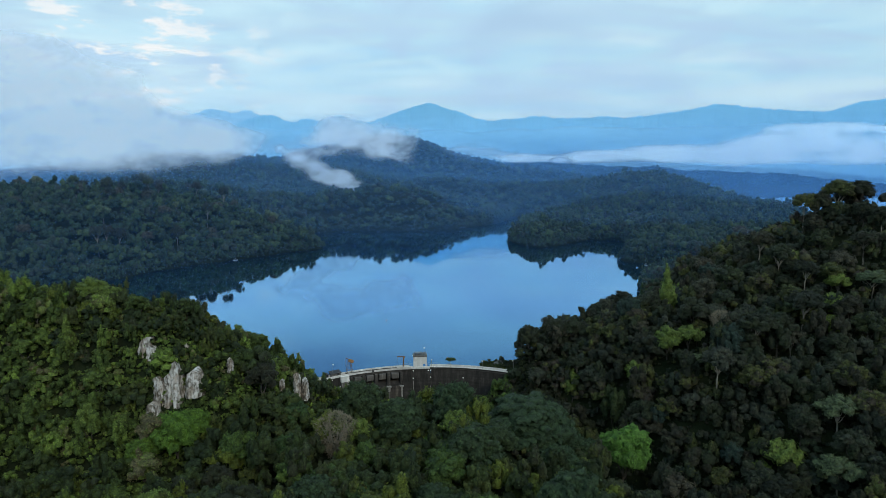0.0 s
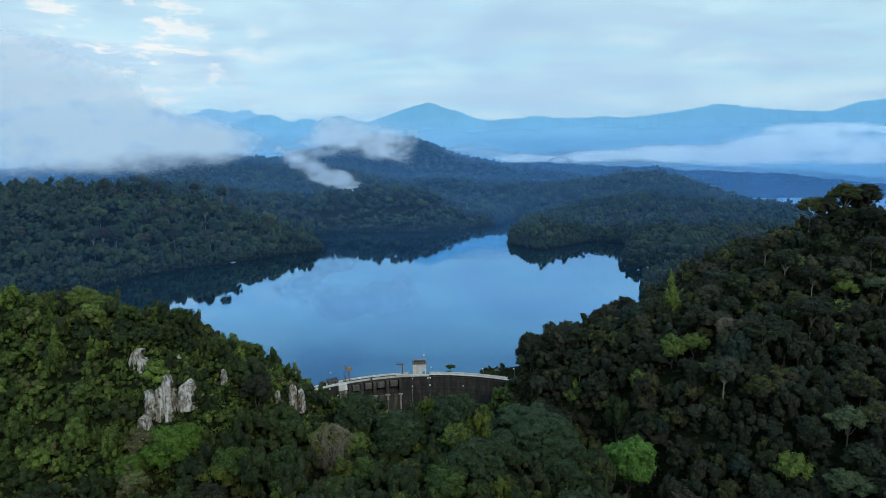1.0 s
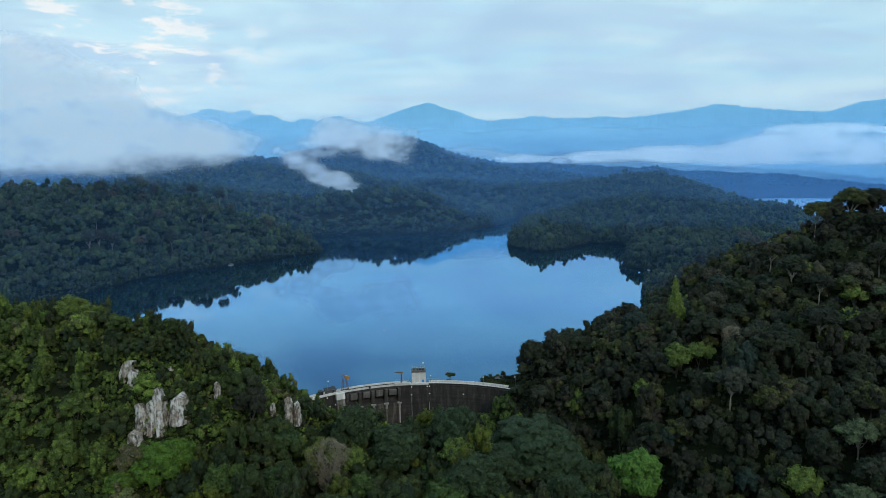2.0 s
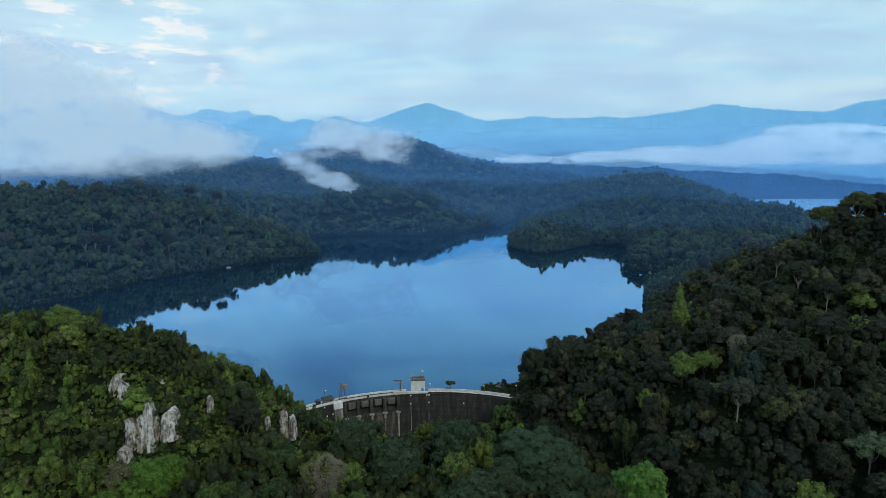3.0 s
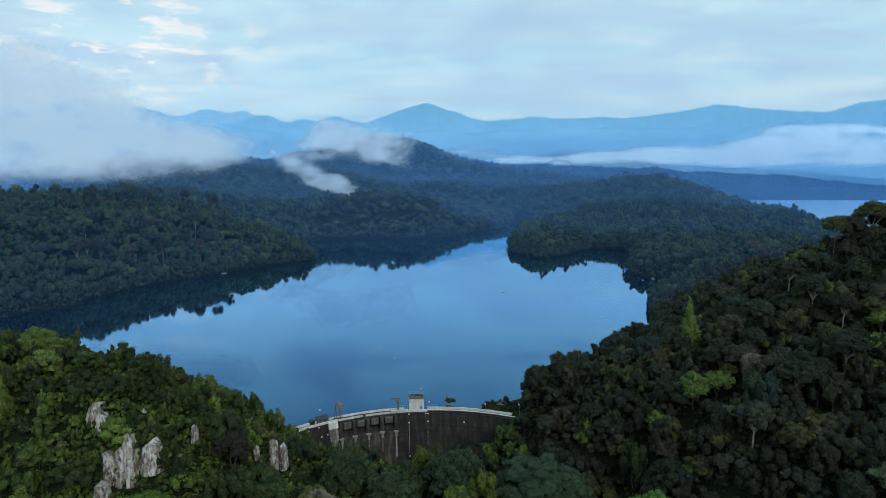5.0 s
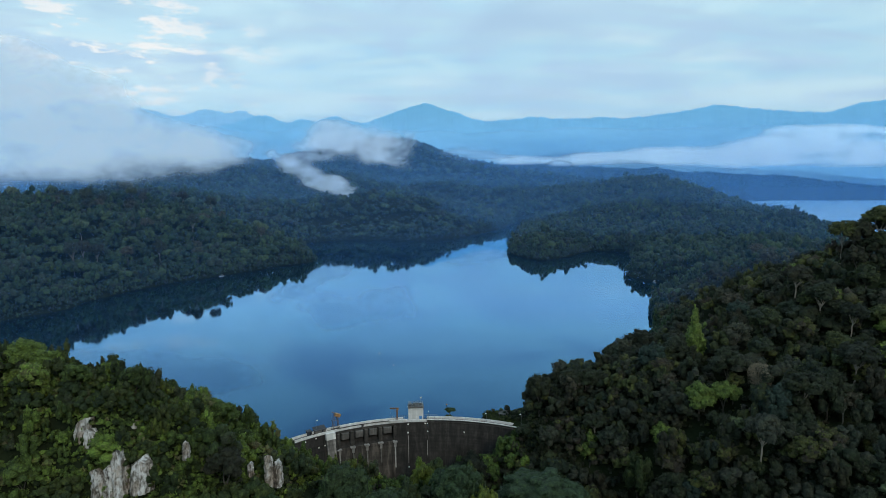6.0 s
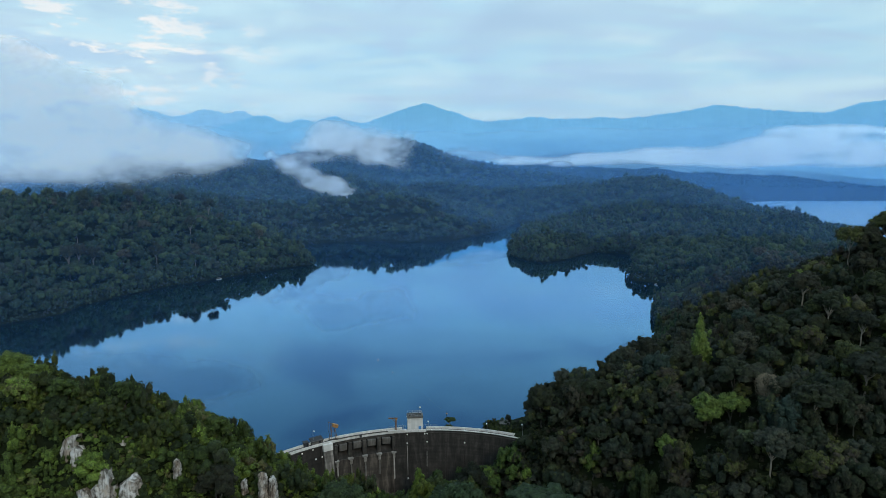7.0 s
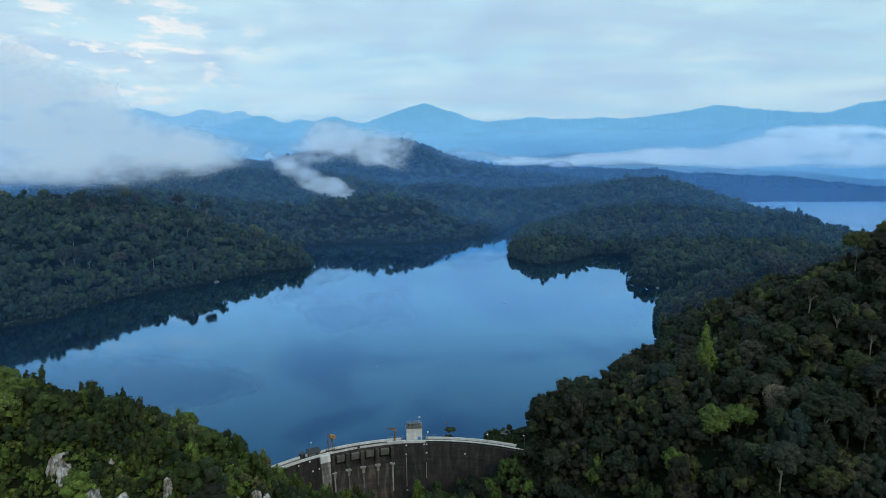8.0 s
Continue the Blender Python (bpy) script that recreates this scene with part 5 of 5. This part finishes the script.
# ---- crags of the ridge ----
def rock_material():
    m, n = material("pale_quartz_rock")
    co = n.add("ShaderNodeNewGeometry").outputs["Position"]
    runs = n.noise(n.vec("MULTIPLY", co, (1.0, 1.0, 0.17)), 0.75, 6.0, 0.60, 0.9)
    spots = n.noise(co, 0.55, 7.0, 0.66, 0.4)
    warm = n.noise(co, 0.22, 3.0)
    f = n.math("ADD", n.math("MULTIPLY", runs, 0.55), n.math("MULTIPLY", spots, 0.45))
    base = n.ramp(f, (0.36, (0.030, 0.026, 0.021)), (0.43, (0.12, 0.105, 0.086)), (0.49, (0.30, 0.285, 0.265)), (0.58, (0.58, 0.565, 0.545)))
    base = n.mix(n.span(warm, 0.46, 0.58, 0.0, 0.75), base, n.vec("MULTIPLY", base, (0.56, 0.46, 0.37)))
    b = n.add("ShaderNodeBump", {"Strength": 1.0, "Distance": 0.6, "Height": f}).outputs[0]
    finish(n, n.add("ShaderNodeBsdfPrincipled", {"Base Color": base, "Roughness": 0.88, "Normal": b}).outputs[0])
    return m


ROCK = rock_material()


def crag(x, y, z, w, d, tall, seed):
    """A steep crag: one or two upright slabs bounded by flat joint faces, fluted by rain, their tops broken off aslant."""
    g = np.random.RandomState(seed)
    slabs = 1 if w < 7.0 else 2
    rings, sides = 30, 44
    V, T, n = [], [], 0
    for k in range(slabs):
        share = w / slabs
        cx = (k + 0.5) * share - w / 2
        top = tall * (1.0 if k == seed % slabs else g.uniform(0.62, 0.8))
        faces = [(2 * math.pi * (i + g.uniform(-0.35, 0.35)) / 7, g.uniform(0.80, 1.0), g.uniform(0.05, 0.36), g.uniform(0.2, 0.65)) for i in range(7)]
        slants = [(g.uniform(-1.0, 1.0), g.uniform(-0.2, 0.6), g.uniform(0.84, 1.02)) for _ in range(4)]
        shift = g.uniform(-0.06, 0.06)
        for j in range(rings + 1):
            f = min(1.0, j / (rings - 3))
            close = 1.0 if j <= rings - 3 else ((rings - j) / 3.0) ** 0.6
            for i in range(sides):
                a = 2 * math.pi * i / sides
                r = min((far - back * max(0.0, f - start)) / c for at, far, back, start in faces for c in [math.cos(a - at)] if c > 0.12)
                r = min(r, 1.25) * close
                px, py = math.cos(a) * r * share * (0.60 if slabs == 1 else 0.80), math.sin(a) * r * d * 0.5
                cut = min(level - (sx * px / share + sy * py / d) * 0.5 for sx, sy, level in slants)
                at = Vector((px * 0.9 + cx + seed, py * 0.9, f * top * 0.20))
                fine = Vector((px * 1.7 + cx, py * 1.7 + seed, f * top * 0.45))
                cleft = max(0.0, 0.12 - abs(noise.noise(at * 0.8 + Vector((3, 0, 0))))) / 0.12
                out = (0.30 * noise.noise(at * 1.7) + 0.34 * noise.noise(fine) + 0.18 * noise.noise(fine * 2.2) - 0.5 * cleft) * close
                V.append((cx + px + math.cos(a) * out + shift * top * f, py + math.sin(a) * out + 0.12 * d * f, f * top * cut + 0.18 * noise.noise(fine * 0.8)))
        q = grid_faces(rings + 1, sides)
        wrap = np.arange(rings) * sides
        q = np.concatenate([q, np.stack([wrap + sides - 1, wrap, wrap + sides, wrap + 2 * sides - 1], 1)])
        T.append(np.concatenate([q[:, [0, 1, 2]], q[:, [0, 2, 3]]]) + n)
        n += (rings + 1) * sides
    me = np_mesh("crag", np.array(V), np.concatenate(T))
    me.materials.append(ROCK)
    ob = new("crag", me)
    ob.matrix_world = pose(x, y, z, 0, 0, g.uniform(-14, 14))
    tagged(ob, "pale streaked quartz crag standing out of the trees", "rock", "crags of the ridge")


for k, (x, y, z, w, d, tall) in enumerate(ROCKS):
    crag(x, y, z - 0.15 * tall, w, d, tall * 1.2, 900 + k)


# ---- on the water ----
FLOAT_MAT = plain("orange_float", (0.45, 0.16, 0.05), 0.5)
WOOD = plain("wet_driftwood", (0.06, 0.05, 0.04), 0.8)
BOAT = plain("pale_boat_paint", (0.36, 0.36, 0.31), 0.6)


def buoy(x, y, size, label="orange marker buoy floating on the lake"):
    p = thing("buoy", (x, y, 0), label, "buoy", "buoys")
    bm = bmesh.new()
    bmesh.ops.create_uvsphere(bm, u_segments=14, v_segments=8, radius=size)
    for v in bm.verts:
        v.co.z *= 0.55
    part("body", bm, FLOAT_MAT, p)
    tube_part("staff", STEEL, p, (0, 0, 0), (0, 0, size * 1.9), size * 0.12)
    box_part("topmark", DARK, p, (size * 0.7, size * 0.7, size * 0.6), pose(0, 0, size * 1.7), 0.03)


buoy(-48.1, 526.2, 0.55)
buoy(-34.8, 497.5, 0.4)
buoy(3.2, 419.5, 0.6)


def boom():
    p = thing("float_boom", (-16.0, 460.0, 0), "dark line of floats across the lake", "boom")
    pts = []
    for k in range(31):
        f = k / 30
        x = -34.8 + 38 * f
        pts.append(Vector((x + 16.0 + 2.5 * math.sin(f * 3.1), 497 - 78 * f ** 0.92 - 460.0, 0.06)))
    bm = bmesh.new()
    for q, w in zip(pts, pts[1:]):
        limb(bm, q, w, 0.009, 0.009, 5)
    part("rope", bm, WOOD, p, "dark wet rope")
    for q in pts[::10]:
        box_part("float", DARK, p, (0.34, 0.5, 0.24), Matrix.Translation(q + Vector((0, 0, -0.1))), 0.08)


boom()


def boat(x, y, turn, length, label):
    p = thing("boat", (x, y, 0), label, "boat", "boats", turn)
    bm = bmesh.new()
    rows = []
    for k in range(9):
        f = k / 8
        half = 0.85 * math.sin(math.pi * min(1, 0.18 + f * 0.85)) ** 0.6
        xx = (f - 0.5) * length
        rise = 0.25 * (2 * f - 1) ** 2
        rows.append([bm.verts.new((xx, s * half, h)) for s, h in ((-1, 0.7 + rise), (-0.75, -0.1), (0.75, -0.1), (1, 0.7 + rise), (0.85, 0.62 + rise), (0.6, 0.1), (-0.6, 0.1), (-0.85, 0.62 + rise))])
    for q, w in zip(rows, rows[1:]):
        for s in range(8):
            bm.faces.new((q[s], w[s], w[(s + 1) % 8], q[(s + 1) % 8]))
    bm.faces.new(rows[0])
    bm.faces.new(rows[-1][::-1])
    bmesh.ops.recalc_face_normals(bm, faces=bm.faces[:])
    part("hull", bm, BOAT, p)
    for f in (-0.2, 0.15):
        box_part("thwart", WOOD, p, (0.35, 1.4, 0.08), pose(f * length, 0, 0.45), 0.01)
    box_part("canopy", BOAT, p, (length * 0.4, 1.7, 0.12), pose(0, 0, 2.0), 0.04, "pale canopy")
    for xx in (-0.18, 0.18):
        for yy in (-0.75, 0.75):
            tube_part("canopy_post", STEEL, p, (xx * length, yy, 0.4), (xx * length, yy, 2.0), 0.04, sides=5)


boat(-291, 878, 40, 7.0, "pale open boat moored by the wooded shore")
boat(270, 832, -70, 6.0, "small pale boat lying under the trees")


def driftwood(x, y, turn, length):
    bm = bmesh.new()
    limb(bm, (-length / 2, 0, 0.05), (length / 2, 0, 0.1), 0.26, 0.12, 7, 0.25, 3)
    limb(bm, (length * 0.1, 0, 0.1), (length * 0.3, 1.6, 0.5), 0.2, 0.06, 5, 0.1, 4)
    me = bpy.data.meshes.new("driftwood")
    bm.to_mesh(me)
    bm.free()
    me.materials.append(WOOD)
    ob = new("driftwood", me)
    ob.matrix_world = pose(x, y, 0, 0, 0, turn)
    tagged(ob, "dark drifting log on the calm water", "log", "drifting logs")


for x, y, turn, length in ((70.2, 748, -40, 6.0), (209, 656, 10, 6.0), (192, 596, 5, 8.0)):
    driftwood(x, y, turn, length)


def flat_tree():
    x, y, _ = on_arc(113.5, 5.0)
    p = thing("umbrella_tree", (x, y, 0.3), "small tree with two flat tiers of leaves on a rock", "tree")
    bm = bmesh.new()
    limb(bm, (0, 0, -0.4), (0.2, 0, 6.6), 0.22, 0.1, 6, 0.1, 2)
    limb(bm, (0, 0, 2.4), (-1.4, 0.2, 3.4), 0.12, 0.06, 5, 0.1, 3)
    part("trunk", bm, BARK, p)
    for k, (dx, z, rx, rz) in enumerate(((-0.4, 1.4, 2.7, 0.9), (0.3, 5.4, 3.7, 1.2))):
        v, f, c = crown(700 + k, rx, rz, 9, 1, 260, 0.4, flat=0.5)
        me = np_mesh("crown", v + np.array([dx, 0, z]), f, True, tint=c + 0.4)
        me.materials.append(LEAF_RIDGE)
        o = new("crown", me)
        o.parent = p
    bm = bmesh.new()
    bmesh.ops.create_icosphere(bm, subdivisions=3, radius=1.0)
    for v in bm.verts:
        v.co = Vector((v.co.x * 3.2, v.co.y * 2.6, v.co.z * 1.3)) * (1 + 0.2 * noise.noise(v.co * 2))
    me = bpy.data.meshes.new("islet")
    bm.to_mesh(me)
    bm.free()
    me.materials.append(ROCK)
    o = new("islet", me)
    o.location = (x, y, -0.6)
    tagged(o, "low bare rock islet behind the dam", "rock")


flat_tree()
